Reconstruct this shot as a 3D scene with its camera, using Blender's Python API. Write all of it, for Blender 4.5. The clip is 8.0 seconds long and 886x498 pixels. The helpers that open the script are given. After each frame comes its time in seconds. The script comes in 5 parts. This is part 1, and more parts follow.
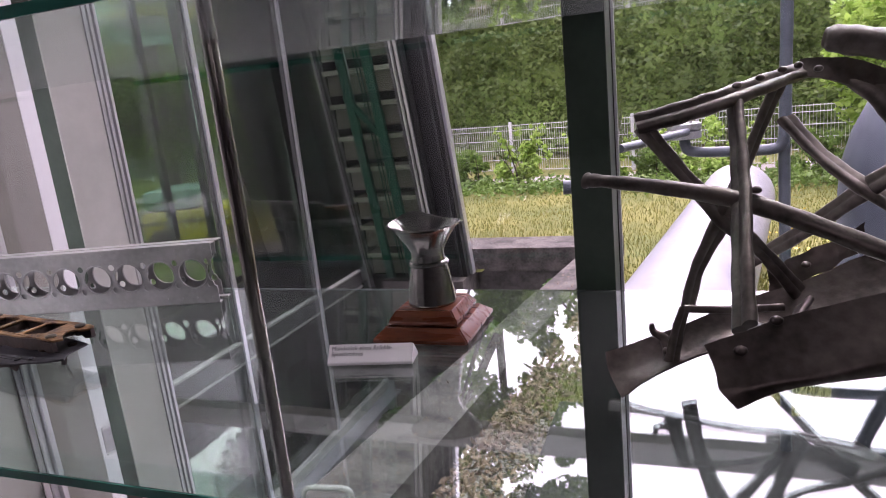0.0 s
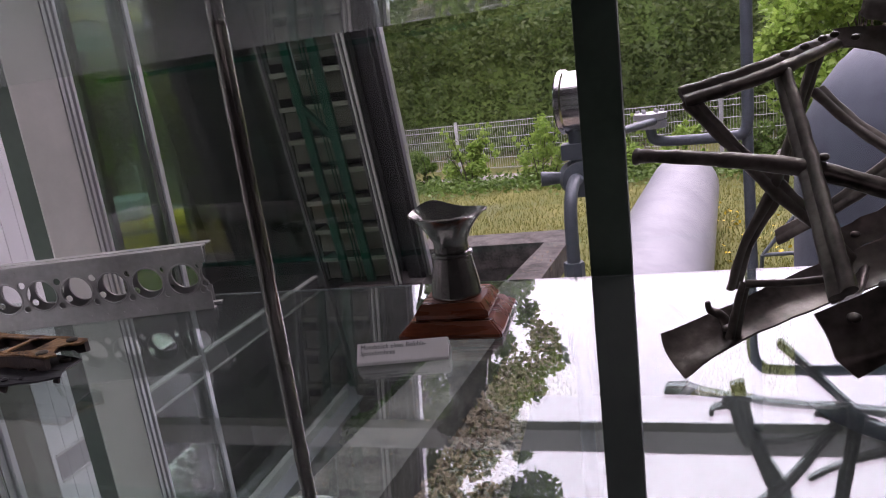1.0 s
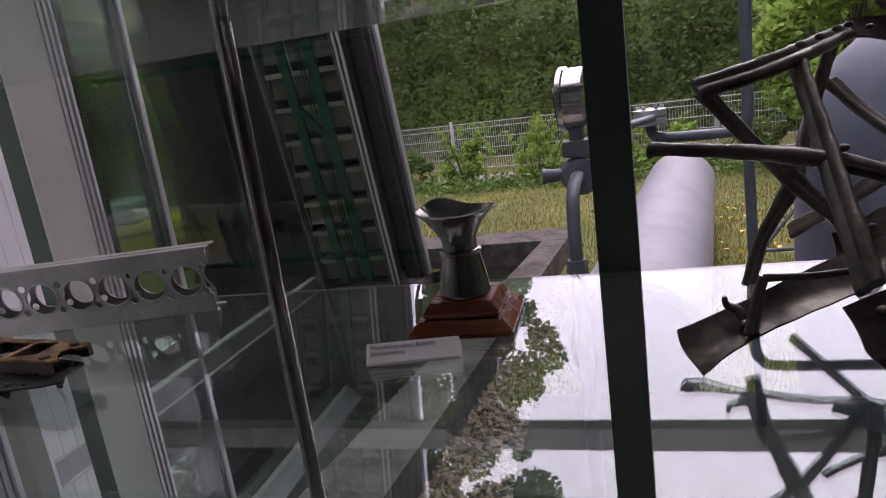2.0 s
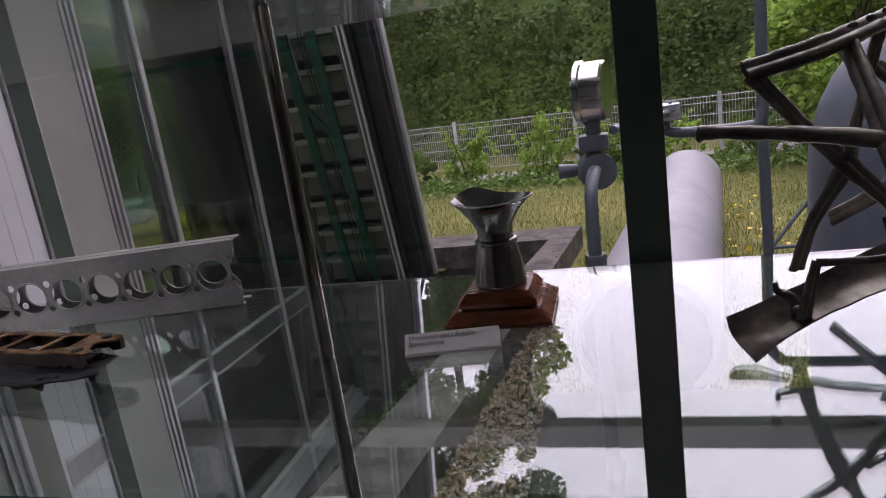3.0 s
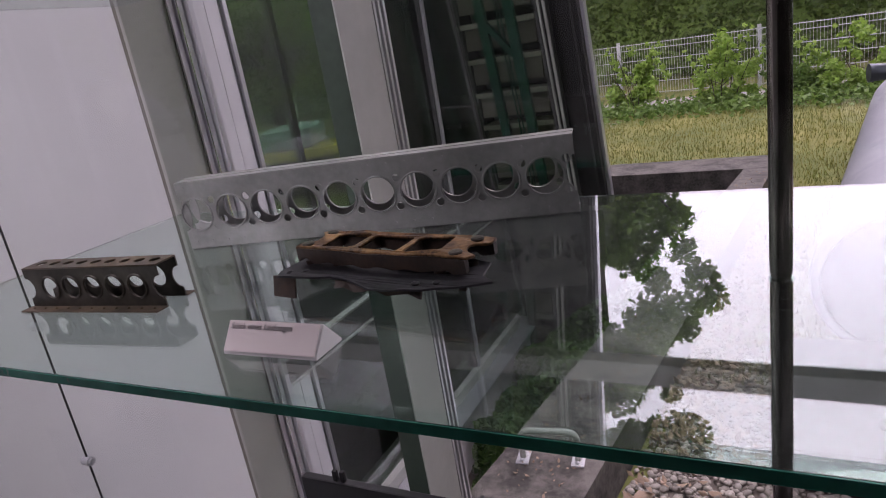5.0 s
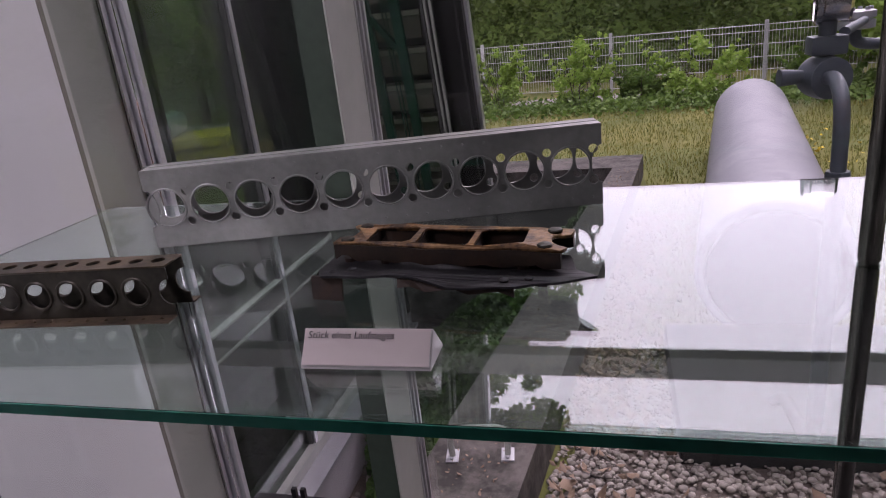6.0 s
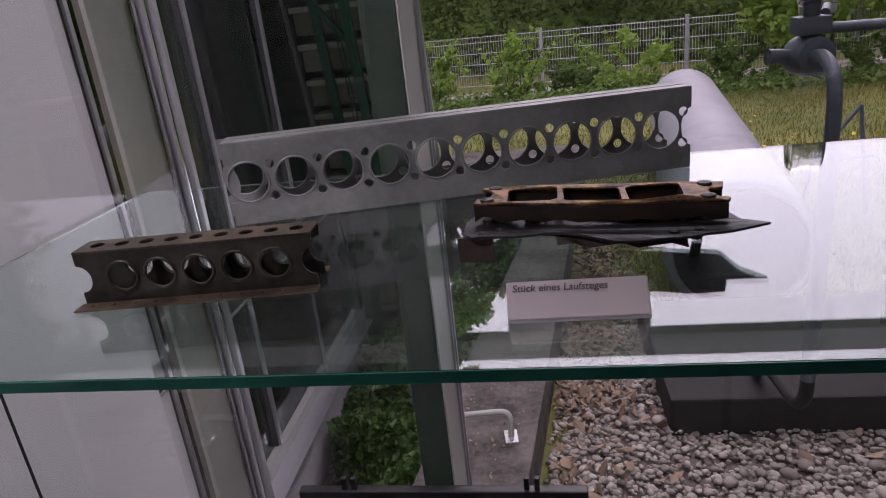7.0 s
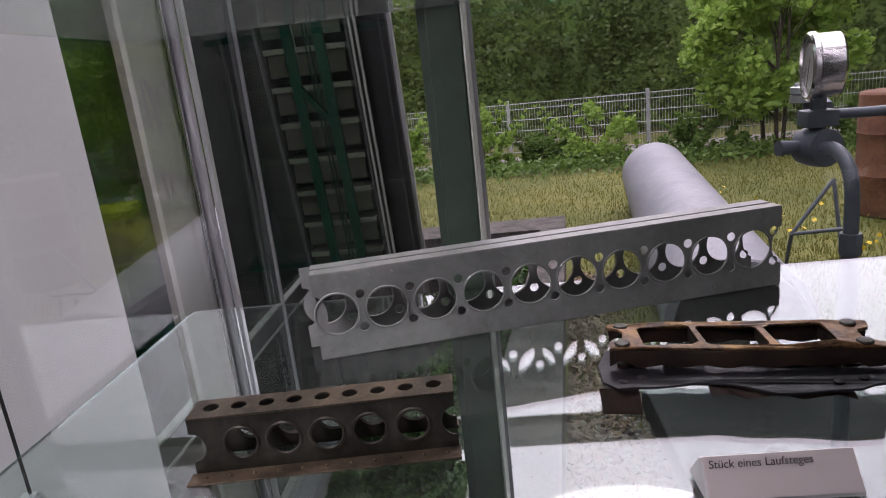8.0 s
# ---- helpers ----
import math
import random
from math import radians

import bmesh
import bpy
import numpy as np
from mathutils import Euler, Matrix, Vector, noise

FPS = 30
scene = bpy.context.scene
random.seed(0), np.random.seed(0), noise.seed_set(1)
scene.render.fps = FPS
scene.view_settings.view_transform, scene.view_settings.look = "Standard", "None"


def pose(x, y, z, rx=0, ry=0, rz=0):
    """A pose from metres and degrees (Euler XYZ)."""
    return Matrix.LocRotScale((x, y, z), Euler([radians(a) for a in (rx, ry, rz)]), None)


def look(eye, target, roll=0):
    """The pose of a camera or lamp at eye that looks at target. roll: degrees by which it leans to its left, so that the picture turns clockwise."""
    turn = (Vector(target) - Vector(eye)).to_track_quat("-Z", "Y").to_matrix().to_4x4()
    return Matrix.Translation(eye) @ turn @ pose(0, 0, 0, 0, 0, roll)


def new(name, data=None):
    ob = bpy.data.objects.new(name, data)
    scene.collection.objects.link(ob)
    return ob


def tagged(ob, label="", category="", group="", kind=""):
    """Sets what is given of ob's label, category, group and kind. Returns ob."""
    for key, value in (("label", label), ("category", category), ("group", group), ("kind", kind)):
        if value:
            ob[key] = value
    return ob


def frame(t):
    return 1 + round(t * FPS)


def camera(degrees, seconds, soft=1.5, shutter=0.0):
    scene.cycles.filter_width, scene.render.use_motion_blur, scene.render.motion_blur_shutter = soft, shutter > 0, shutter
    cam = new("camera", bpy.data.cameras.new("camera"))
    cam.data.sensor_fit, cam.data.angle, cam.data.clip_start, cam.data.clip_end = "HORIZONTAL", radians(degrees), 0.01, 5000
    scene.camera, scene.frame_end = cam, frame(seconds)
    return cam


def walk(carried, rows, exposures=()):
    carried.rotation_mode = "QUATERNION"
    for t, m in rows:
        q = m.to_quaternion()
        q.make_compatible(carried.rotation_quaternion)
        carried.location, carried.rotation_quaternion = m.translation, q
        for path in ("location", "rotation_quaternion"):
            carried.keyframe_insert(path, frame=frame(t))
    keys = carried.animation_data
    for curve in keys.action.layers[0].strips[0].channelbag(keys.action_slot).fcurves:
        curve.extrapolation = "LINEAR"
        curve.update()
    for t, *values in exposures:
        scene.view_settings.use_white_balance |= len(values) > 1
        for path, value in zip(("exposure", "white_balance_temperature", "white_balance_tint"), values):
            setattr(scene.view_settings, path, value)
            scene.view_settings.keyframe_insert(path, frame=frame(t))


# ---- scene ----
cam = camera(67.7, 8.0, soft=1.0)
METRES, EYE, TILT, LEAN, TURN = 1.2, 1.70, 0.0, 0.0, 18.8
PATH = [
    (0, (-0.033, 0.101, 1.695), (-0.726, 1.923, 1.244), -5.9),
    (0.5, (-0.108, 0.098, 1.684), (-0.69, 1.954, 1.219), -6.9),
    (1, (-0.151, 0.103, 1.681), (-0.687, 1.974, 1.219), -7.3),
    (2.5, (-0.182, 0.111, 1.673), (-0.707, 1.984, 1.209), -8.0),
    (3, (-0.219, 0.106, 1.667), (-0.748, 1.98, 1.206), -8.2),
    (3.5, (-0.292, 0.091, 1.661), (-0.965, 1.921, 1.215), -9.9),
    (4, (-0.392, 0.094, 1.641), (-1.215, 1.851, 1.16), -10.5),
    (4.2, (-0.45, 0.109, 1.633), (-1.327, 1.836, 1.133), -11.2),
    (5.3, (-0.642, 0.171, 1.626), (-1.534, 1.848, 1.0), -8.7),
    (5.5, (-0.683, 0.173, 1.625), (-1.487, 1.887, 0.979), -7.5),
    (6, (-0.836, 0.141, 1.634), (-1.354, 1.956, 0.973), -6.5),
    (6.5, (-0.953, 0.097, 1.62), (-1.371, 1.936, 0.955), -7.4),
    (7, (-1.072, 0.1, 1.616), (-1.375, 1.952, 0.924), -6.4),
    (7.5, (-1.179, 0.142, 1.647), (-1.425, 1.997, 0.941), -6.4),
    (8, (-1.245, 0.148, 1.702), (-1.425, 2.072, 1.184), -6.3),
]
EXPOSURE = [(0, 2.2, 6330, 44), (0.5, 1.82, 6330, 44), (1, 1.43, 6330, 42), (2.5, 1.0, 6330, 38), (4, 1.1, 6330, 36), (5.5, 1.16, 6330, 40), (6, 0.88, 6330, 41), (6.5, 0.66, 6330, 41), (7.2, 0.68, 6330, 39), (7.5, 0.8, 6330, 38), (8, 0.98, 6330, 32)]
walk(cam, [(t, look(eye, target, roll)) for t, eye, target, roll in PATH], EXPOSURE)

# ---- light ----
world = bpy.data.worlds.new("overcast")
scene.world = world
world.use_nodes = True
wn = world.node_tree
sky = wn.nodes.new("ShaderNodeTexSky")
sky.sky_type, sky.sun_disc = "NISHITA", False
sky.sun_elevation, sky.sun_rotation = radians(55), radians(12)
sky.air_density, sky.dust_density, sky.ozone_density = 1.0, 5.0, 1.0
calm = wn.nodes.new("ShaderNodeHueSaturation")
calm.inputs["Saturation"].default_value = 0.22
wn.links.new(sky.outputs["Color"], calm.inputs["Color"])
cloud = wn.nodes.new("ShaderNodeMix")
cloud.data_type = "RGBA"
cloud.inputs[0].default_value = 0.75
cloud.inputs[7].default_value = (9.2, 8.9, 9.3, 1)
wn.links.new(calm.outputs["Color"], cloud.inputs[6])
wn.links.new(cloud.outputs[2], wn.nodes["Background"].inputs["Color"])
wn.nodes["Background"].inputs["Strength"].default_value = 0.15
sun = new("sun", bpy.data.lights.new("sun", "SUN"))
sun.data.energy, sun.data.angle, sun.data.color = 0.5, radians(40), (1.0, 0.96, 0.9)
sun.matrix_world = look((2.4, 11.2, 16.4), (0, 0, 0))

# ---- materials ----
def mat(name, col, rough=0.6, metal=0.0, col2=None, scale=20.0, amount=0.5, bump=0.0, bscale=None, trans=0.0,
        ior=1.45, stretch=(1, 1, 1), island=0.0, objrand=0.0, rvar=0.12):
    """Principled surface with a coarse and a fine noise in colour, roughness and relief."""
    m = bpy.data.materials.new(name)
    m.use_nodes = True
    nt = m.node_tree
    nd, ln = nt.nodes, nt.links
    b = nd["Principled BSDF"]
    b.inputs["Metallic"].default_value = metal
    b.inputs["IOR"].default_value = ior
    b.inputs["Transmission Weight"].default_value = trans
    b.inputs["Roughness"].default_value = rough
    b.inputs["Base Color"].default_value = (*col, 1)
    if col2 is None:
        return m
    tc = nd.new("ShaderNodeTexCoord")
    mp = nd.new("ShaderNodeMapping")
    mp.inputs["Scale"].default_value = stretch
    ln.new(tc.outputs["Object"], mp.inputs["Vector"])
    n1, n2 = nd.new("ShaderNodeTexNoise"), nd.new("ShaderNodeTexNoise")
    for n, s, d in ((n1, scale, 4), (n2, scale * 7.3, 6)):
        n.inputs["Scale"].default_value, n.inputs["Detail"].default_value = s, d
        ln.new(mp.outputs["Vector"], n.inputs["Vector"])
    add = nd.new("ShaderNodeMath")
    add.operation = "MULTIPLY_ADD"
    ln.new(n2.outputs["Fac"], add.inputs[0])
    add.inputs[1].default_value = 0.5
    ln.new(n1.outputs["Fac"], add.inputs[2])
    last = add.outputs[0]
    if island or objrand:
        src = nd.new("ShaderNodeNewGeometry").outputs["Random Per Island"] if island else nd.new("ShaderNodeObjectInfo").outputs["Random"]
        more = nd.new("ShaderNodeMath")
        more.operation = "MULTIPLY_ADD"
        ln.new(src, more.inputs[0])
        more.inputs[1].default_value = island or objrand
        ln.new(last, more.inputs[2])
        last = more.outputs[0]
    ramp = nd.new("ShaderNodeMapRange")
    mid = 0.75 + (island or objrand) / 2
    wide = 0.28 / max(amount, 0.05) * 0.5 + (island or objrand) / 2
    ramp.inputs["From Min"].default_value, ramp.inputs["From Max"].default_value = mid - wide, mid + wide
    ln.new(last, ramp.inputs["Value"])
    mix = nd.new("ShaderNodeMix")
    mix.data_type = "RGBA"
    mix.inputs[6].default_value, mix.inputs[7].default_value = (*col, 1), (*col2, 1)
    ln.new(ramp.outputs["Result"], mix.inputs[0])
    ln.new(mix.outputs[2], b.inputs["Base Color"])
    rr = nd.new("ShaderNodeMapRange")
    rr.inputs["To Min"].default_value, rr.inputs["To Max"].default_value = max(0.02, rough - rvar), min(1, rough + rvar)
    ln.new(n1.outputs["Fac"], rr.inputs["Value"])
    ln.new(rr.outputs["Result"], b.inputs["Roughness"])
    if bump:
        bp = nd.new("ShaderNodeBump")
        bp.inputs["Strength"].default_value = 0.6
        bp.inputs["Distance"].default_value = bump
        nb = nd.new("ShaderNodeTexNoise")
        nb.inputs["Scale"].default_value, nb.inputs["Detail"].default_value = bscale or scale * 4, 5
        ln.new(mp.outputs["Vector"], nb.inputs["Vector"])
        ln.new(nb.outputs["Fac"], bp.inputs["Height"])
        ln.new(bp.outputs["Normal"], b.inputs["Normal"])
    return m


def leaf_mat(name, col, col2, scale, island=0.7):
    """Thin leaf: part of the light goes through."""
    m = mat(name, col, 0.5, col2=col2, scale=scale, amount=0.6, island=island)
    nd, ln = m.node_tree.nodes, m.node_tree.links
    tr, mx = nd.new("ShaderNodeBsdfTranslucent"), nd.new("ShaderNodeMixShader")
    mx.inputs[0].default_value = 0.38
    b = nd["Principled BSDF"]
    ln.new(b.inputs["Base Color"].links[0].from_socket, tr.inputs["Color"])
    ln.new(b.outputs[0], mx.inputs[1])
    ln.new(tr.outputs[0], mx.inputs[2])
    ln.new(mx.outputs[0], nd["Material Output"].inputs["Surface"])
    return m


def sheet_glass(name, through_col, ior=1.52, dust=0.0):
    """Clear glass whose body tints what is seen through it, with plain reflections."""
    m = bpy.data.materials.new(name)
    m.use_nodes = True
    nd, ln = m.node_tree.nodes, m.node_tree.links
    nd.remove(nd["Principled BSDF"])
    rf, gl, fr, mx = nd.new("ShaderNodeBsdfRefraction"), nd.new("ShaderNodeBsdfGlossy"), nd.new("ShaderNodeFresnel"), nd.new("ShaderNodeMixShader")
    rf.inputs["Color"].default_value, rf.inputs["IOR"].default_value, rf.inputs["Roughness"].default_value = (*through_col, 1), ior, 0.0
    gl.inputs["Color"].default_value, gl.inputs["Roughness"].default_value = (1, 1, 1, 1), 0.0
    fr.inputs["IOR"].default_value = ior
    for a, b in ((fr.outputs[0], mx.inputs[0]), (rf.outputs[0], mx.inputs[1]), (gl.outputs[0], mx.inputs[2])):
        ln.new(a, b)
    last = mx.outputs[0]
    if dust:
        film, lay, grime, amt = nd.new("ShaderNodeBsdfDiffuse"), nd.new("ShaderNodeMixShader"), nd.new("ShaderNodeTexNoise"), nd.new("ShaderNodeMapRange")
        film.inputs["Color"].default_value = (0.75, 0.75, 0.73, 1)
        grime.inputs["Scale"].default_value, grime.inputs["Detail"].default_value = 5.0, 6
        amt.inputs["To Min"].default_value, amt.inputs["To Max"].default_value = dust * 0.4, dust * 1.6
        ln.new(grime.outputs["Fac"], amt.inputs["Value"])
        ln.new(amt.outputs["Result"], lay.inputs[0])
        ln.new(last, lay.inputs[1])
        ln.new(film.outputs[0], lay.inputs[2])
        last = lay.outputs[0]
    ln.new(last, nd["Material Output"].inputs["Surface"])
    return m


def glass(name, col, ior=1.5, rough=0.0):
    m = bpy.data.materials.new(name)
    m.use_nodes = True
    nd, ln = m.node_tree.nodes, m.node_tree.links
    nd.remove(nd["Principled BSDF"])
    g = nd.new("ShaderNodeBsdfGlass")
    g.inputs["Color"].default_value, g.inputs["IOR"].default_value = (*col, 1), ior
    g.inputs["Roughness"].default_value = rough
    ln.new(g.outputs[0], nd["Material Output"].inputs["Surface"])
    return m


M = {}
M["shelf_glass"] = sheet_glass("shelf_glass", (0.80, 0.895, 0.86), 1.88, 0.006)
M["dusty_glass"] = sheet_glass("dusty_glass", (0.80, 0.895, 0.86), 1.7, 0.07)
M["shelf_edge"] = mat("shelf_edge", (0.015, 0.15, 0.11), 0.08, col2=(0.03, 0.25, 0.185), scale=9, amount=0.5, trans=0.35, stretch=(1, 1, 1))
M["pane"] = glass("pane", (0.97, 0.985, 0.975), 1.5)
M["tinted"] = sheet_glass("tinted", (0.54, 0.64, 0.56), 1.45)
M["stair_glass"] = sheet_glass("stair_glass", (0.80, 0.87, 0.81), 1.10)
M["white_wall"] = mat("white_wall", (0.72, 0.735, 0.74), 0.75, col2=(0.78, 0.79, 0.795), scale=1.8, amount=0.5, bump=0.0006, bscale=160)
M["room"] = mat("room", (0.1, 0.098, 0.096), 0.8, col2=(0.13, 0.127, 0.125), scale=1.5)
M["carpet"] = mat("carpet", (0.09, 0.09, 0.1), 0.95, col2=(0.13, 0.13, 0.135), scale=30, bump=0.002)
M["frame_dark"] = mat("frame_dark", (0.027, 0.042, 0.030), 0.45, col2=(0.043, 0.062, 0.046), scale=9, bump=0.0003, ior=1.3)
M["frame_grey"] = mat("frame_grey", (0.33, 0.345, 0.31), 0.42, col2=(0.41, 0.42, 0.385), scale=5, bump=0.0003)
M["frame_alu"] = mat("frame_alu", (0.50, 0.50, 0.53), 0.33, 0.7, col2=(0.62, 0.62, 0.65), scale=7, stretch=(20, 20, 1))
M["wing_frame"] = mat("wing_frame", (0.045, 0.048, 0.045), 0.4, col2=(0.07, 0.074, 0.07), scale=6)
M["panel_white"] = mat("panel_white", (0.60, 0.60, 0.61), 0.5, col2=(0.68, 0.675, 0.69), scale=3)
# near-black for the deep shadow before the pipe, put into the colour
M["shadow_black"] = mat("shadow_black", (0.012, 0.012, 0.012), 0.85, col2=(0.03, 0.03, 0.026), scale=8, bump=0.003)
M["gasket"] = mat("gasket", (0.012, 0.012, 0.012), 0.6)
M["steel"] = mat("steel", (0.22, 0.205, 0.18), 0.2, 1.0, col2=(0.32, 0.3, 0.27), scale=25, stretch=(4, 4, 1))
M["pewter"] = mat("pewter", (0.19, 0.185, 0.17), 0.2, 1.0, col2=(0.4, 0.39, 0.37), scale=22, amount=0.6, bump=0.0005, bscale=90)
M["dural"] = mat("dural", (0.17, 0.175, 0.168), 0.45, 0.55, col2=(0.285, 0.287, 0.278), scale=11, amount=0.5, bump=0.0005, bscale=140)
M["dural_dark"] = mat("dural_dark", (0.016, 0.015, 0.011), 0.45, 0.45, col2=(0.056, 0.051, 0.038), scale=16, amount=0.7, bump=0.0006, bscale=120)
M["rusty_edge"] = mat("rusty_edge", (0.04, 0.032, 0.021), 0.48, 0.45, col2=(0.125, 0.092, 0.06), scale=26, amount=0.8, bump=0.0005)
M["wreck"] = mat("wreck", (0.055, 0.047, 0.041), 0.36, 0.8, col2=(0.20, 0.172, 0.15), scale=14, amount=0.6, bump=0.0012, bscale=60)
M["charred"] = mat("charred", (0.006, 0.005, 0.004), 0.6, 0.0, col2=(0.04, 0.02, 0.01), scale=19, amount=0.5, bump=0.0015, bscale=110)
M["bronze"] = mat("bronze", (0.035, 0.016, 0.008), 0.45, 0.5, col2=(0.27, 0.15, 0.06), scale=28, amount=0.8, bump=0.001, bscale=120)
M["black_plate"] = mat("black_plate", (0.01, 0.01, 0.011), 0.42, 0.6, col2=(0.036, 0.036, 0.04), scale=13, amount=0.6, bump=0.001, bscale=50)
M["mahogany"] = mat("mahogany", (0.075, 0.017, 0.007), 0.28, col2=(0.16, 0.043, 0.016), scale=9, amount=0.6, bump=0.0003, stretch=(1, 9, 9))
M["card"] = mat("card", (0.84, 0.76, 0.74), 0.45, col2=(0.88, 0.8, 0.78), scale=6)
M["card_white"] = mat("card_white", (0.86, 0.84, 0.83), 0.45, col2=(0.89, 0.87, 0.86), scale=6)
M["acrylic"] = mat("acrylic", (0.75, 0.74, 0.74), 0.12, 0.0, col2=(0.85, 0.84, 0.84), scale=12)
M["ink"] = mat("ink", (0.02, 0.02, 0.022), 0.6)
M["black_plastic"] = mat("black_plastic", (0.008, 0.008, 0.009), 0.35, col2=(0.014, 0.014, 0.015), scale=30)
M["concrete"] = mat("concrete", (0.038, 0.035, 0.031), 0.9, col2=(0.135, 0.122, 0.11), scale=7, amount=0.9, bump=0.006, bscale=45)
M["concrete_dark"] = mat("concrete_dark", (0.055, 0.051, 0.047), 0.92, col2=(0.14, 0.13, 0.12), scale=3, amount=0.9, bump=0.006, bscale=38)
M["pebble"] = mat("pebble", (0.12, 0.105, 0.088), 0.7, col2=(0.46, 0.42, 0.37), scale=8, amount=0.45, island=0.9, bump=0.001)
M["soil"] = mat("soil", (0.07, 0.055, 0.045), 0.95, col2=(0.16, 0.13, 0.11), scale=14, bump=0.01, bscale=60)
M["dry_leaf"] = mat("dry_leaf", (0.13, 0.08, 0.052), 0.75, col2=(0.36, 0.26, 0.18), scale=12, amount=0.5, island=1.0)
M["grass"] = leaf_mat("grass", (0.105, 0.14, 0.025), (0.28, 0.265, 0.068), 0.9)
M["lawn"] = mat("lawn", (0.095, 0.115, 0.024), 0.95, col2=(0.19, 0.185, 0.05), scale=0.8, amount=0.9, bump=0.01, bscale=40)
M["leaf_dark"] = leaf_mat("leaf_dark", (0.053, 0.102, 0.025), (0.155, 0.215, 0.06), 0.5, 0.8)
M["leaf_mid"] = leaf_mat("leaf_mid", (0.07, 0.15, 0.028), (0.19, 0.30, 0.065), 1.2)
M["leaf_light"] = leaf_mat("leaf_light", (0.19, 0.33, 0.05), (0.36, 0.52, 0.11), 1.5, 0.6)
M["ivy"] = leaf_mat("ivy", (0.03, 0.085, 0.015), (0.09, 0.18, 0.035), 6)
M["bark"] = mat("bark", (0.05, 0.04, 0.03), 0.9, col2=(0.11, 0.09, 0.07), scale=9, bump=0.01, stretch=(3, 3, 1))
M["petal"] = mat("petal", (0.75, 0.52, 0.02), 0.5, col2=(0.85, 0.65, 0.04), scale=20)
M["galv"] = mat("galv", (0.42, 0.43, 0.45), 0.45, 0.6, col2=(0.55, 0.56, 0.58), scale=10)
M["pipe_white"] = mat("pipe_white", (0.23, 0.235, 0.26), 0.5, col2=(0.33, 0.33, 0.36), scale=2.6, amount=0.9, bump=0.0015, bscale=12)
M["paint_blue"] = mat("paint_blue", (0.085, 0.105, 0.125), 0.42, col2=(0.14, 0.165, 0.19), scale=4, amount=0.7, bump=0.0005)
M["tank"] = mat("tank", (0.085, 0.10, 0.13), 0.5, col2=(0.13, 0.15, 0.185), scale=2, amount=0.8, bump=0.001)
M["chrome"] = mat("chrome", (0.66, 0.64, 0.64), 0.16, 1.0, col2=(0.78, 0.76, 0.76), scale=18)
M["dial"] = mat("dial", (0.55, 0.54, 0.52), 0.3, col2=(0.66, 0.65, 0.63), scale=10)
M["rust"] = mat("rust", (0.10, 0.04, 0.022), 0.8, col2=(0.21, 0.10, 0.055), scale=6, amount=0.8, bump=0.002)
M["path"] = mat("path", (0.25, 0.23, 0.22), 0.9, col2=(0.36, 0.33, 0.32), scale=5, bump=0.004)
M["stair_wood"] = mat("stair_wood", (0.31, 0.28, 0.245), 0.6, col2=(0.44, 0.40, 0.355), scale=6, stretch=(1, 8, 8))
M["riser"] = mat("riser", (0.14, 0.118, 0.10), 0.8, col2=(0.22, 0.185, 0.16), scale=5)
M["green_steel"] = mat("green_steel", (0.01, 0.062, 0.042), 0.4, col2=(0.018, 0.09, 0.06), scale=8)
# near-black so the wing's inside reads as unlit: shade put into the colour
M["interior_shade"] = mat("interior_shade", (0.016, 0.017, 0.016), 0.9, col2=(0.028, 0.028, 0.027), scale=2)
M["yellow"] = mat("yellow", (0.75, 0.50, 0.02), 0.4, col2=(0.82, 0.58, 0.04), scale=3)
M["frame_mid"] = mat("frame_mid", (0.13, 0.125, 0.105), 0.5, col2=(0.19, 0.18, 0.155), scale=6, stretch=(8, 8, 1), bump=0.0004)
M["base_render"] = mat("base_render", (0.52, 0.49, 0.51), 0.85, col2=(0.66, 0.63, 0.65), scale=2.2, amount=0.8, bump=0.002, bscale=60)
M["pale_blue"] = mat("pale_blue", (0.40, 0.47, 0.53), 0.35, col2=(0.5, 0.56, 0.6), scale=3)


# ---- helpers for meshes ----
def mesh_ob(name, bm, material, smooth=False):
    me = bpy.data.meshes.new(name)
    bmesh.ops.recalc_face_normals(bm, faces=bm.faces[:])
    bm.to_mesh(me)
    bm.free()
    for m in material if isinstance(material, (list, tuple)) else (material,):
        me.materials.append(m)
    if smooth:
        me.polygons.foreach_set("use_smooth", [True] * len(me.polygons))
        me.set_sharp_from_angle(angle=radians(38))
    return new(name, me)


def part(name, bm, material, parent, label="", smooth=False):
    ob = mesh_ob(name, bm, material, smooth)
    ob.parent = parent
    return tagged(ob, label)


def thing(name, at, label, category, group="", turn=0.0):
    ob = new(name)
    ob.empty_display_size = 0.02
    ob.matrix_world = pose(*at, 0, 0, turn)
    return tagged(ob, label, category, group)


def box(bm, x0, x1, y0, y1, z0, z1, bevel=0.0, m=None):
    r = bmesh.ops.create_cube(bm, size=1.0)
    vs = r["verts"]
    bmesh.ops.scale(bm, vec=(x1 - x0, y1 - y0, z1 - z0), verts=vs)
    bmesh.ops.translate(bm, vec=((x0 + x1) / 2, (y0 + y1) / 2, (z0 + z1) / 2), verts=vs)
    if bevel:
        es = list({e for v in vs for e in v.link_edges})
        r = bmesh.ops.bevel(bm, geom=es, offset=bevel, segments=2, affect="EDGES", profile=0.6)
        vs = list({v for f in r["faces"] for v in f.verts} | {v for v in vs if v.is_valid})
    if m is not None:
        bmesh.ops.transform(bm, matrix=m, verts=vs)
    return vs


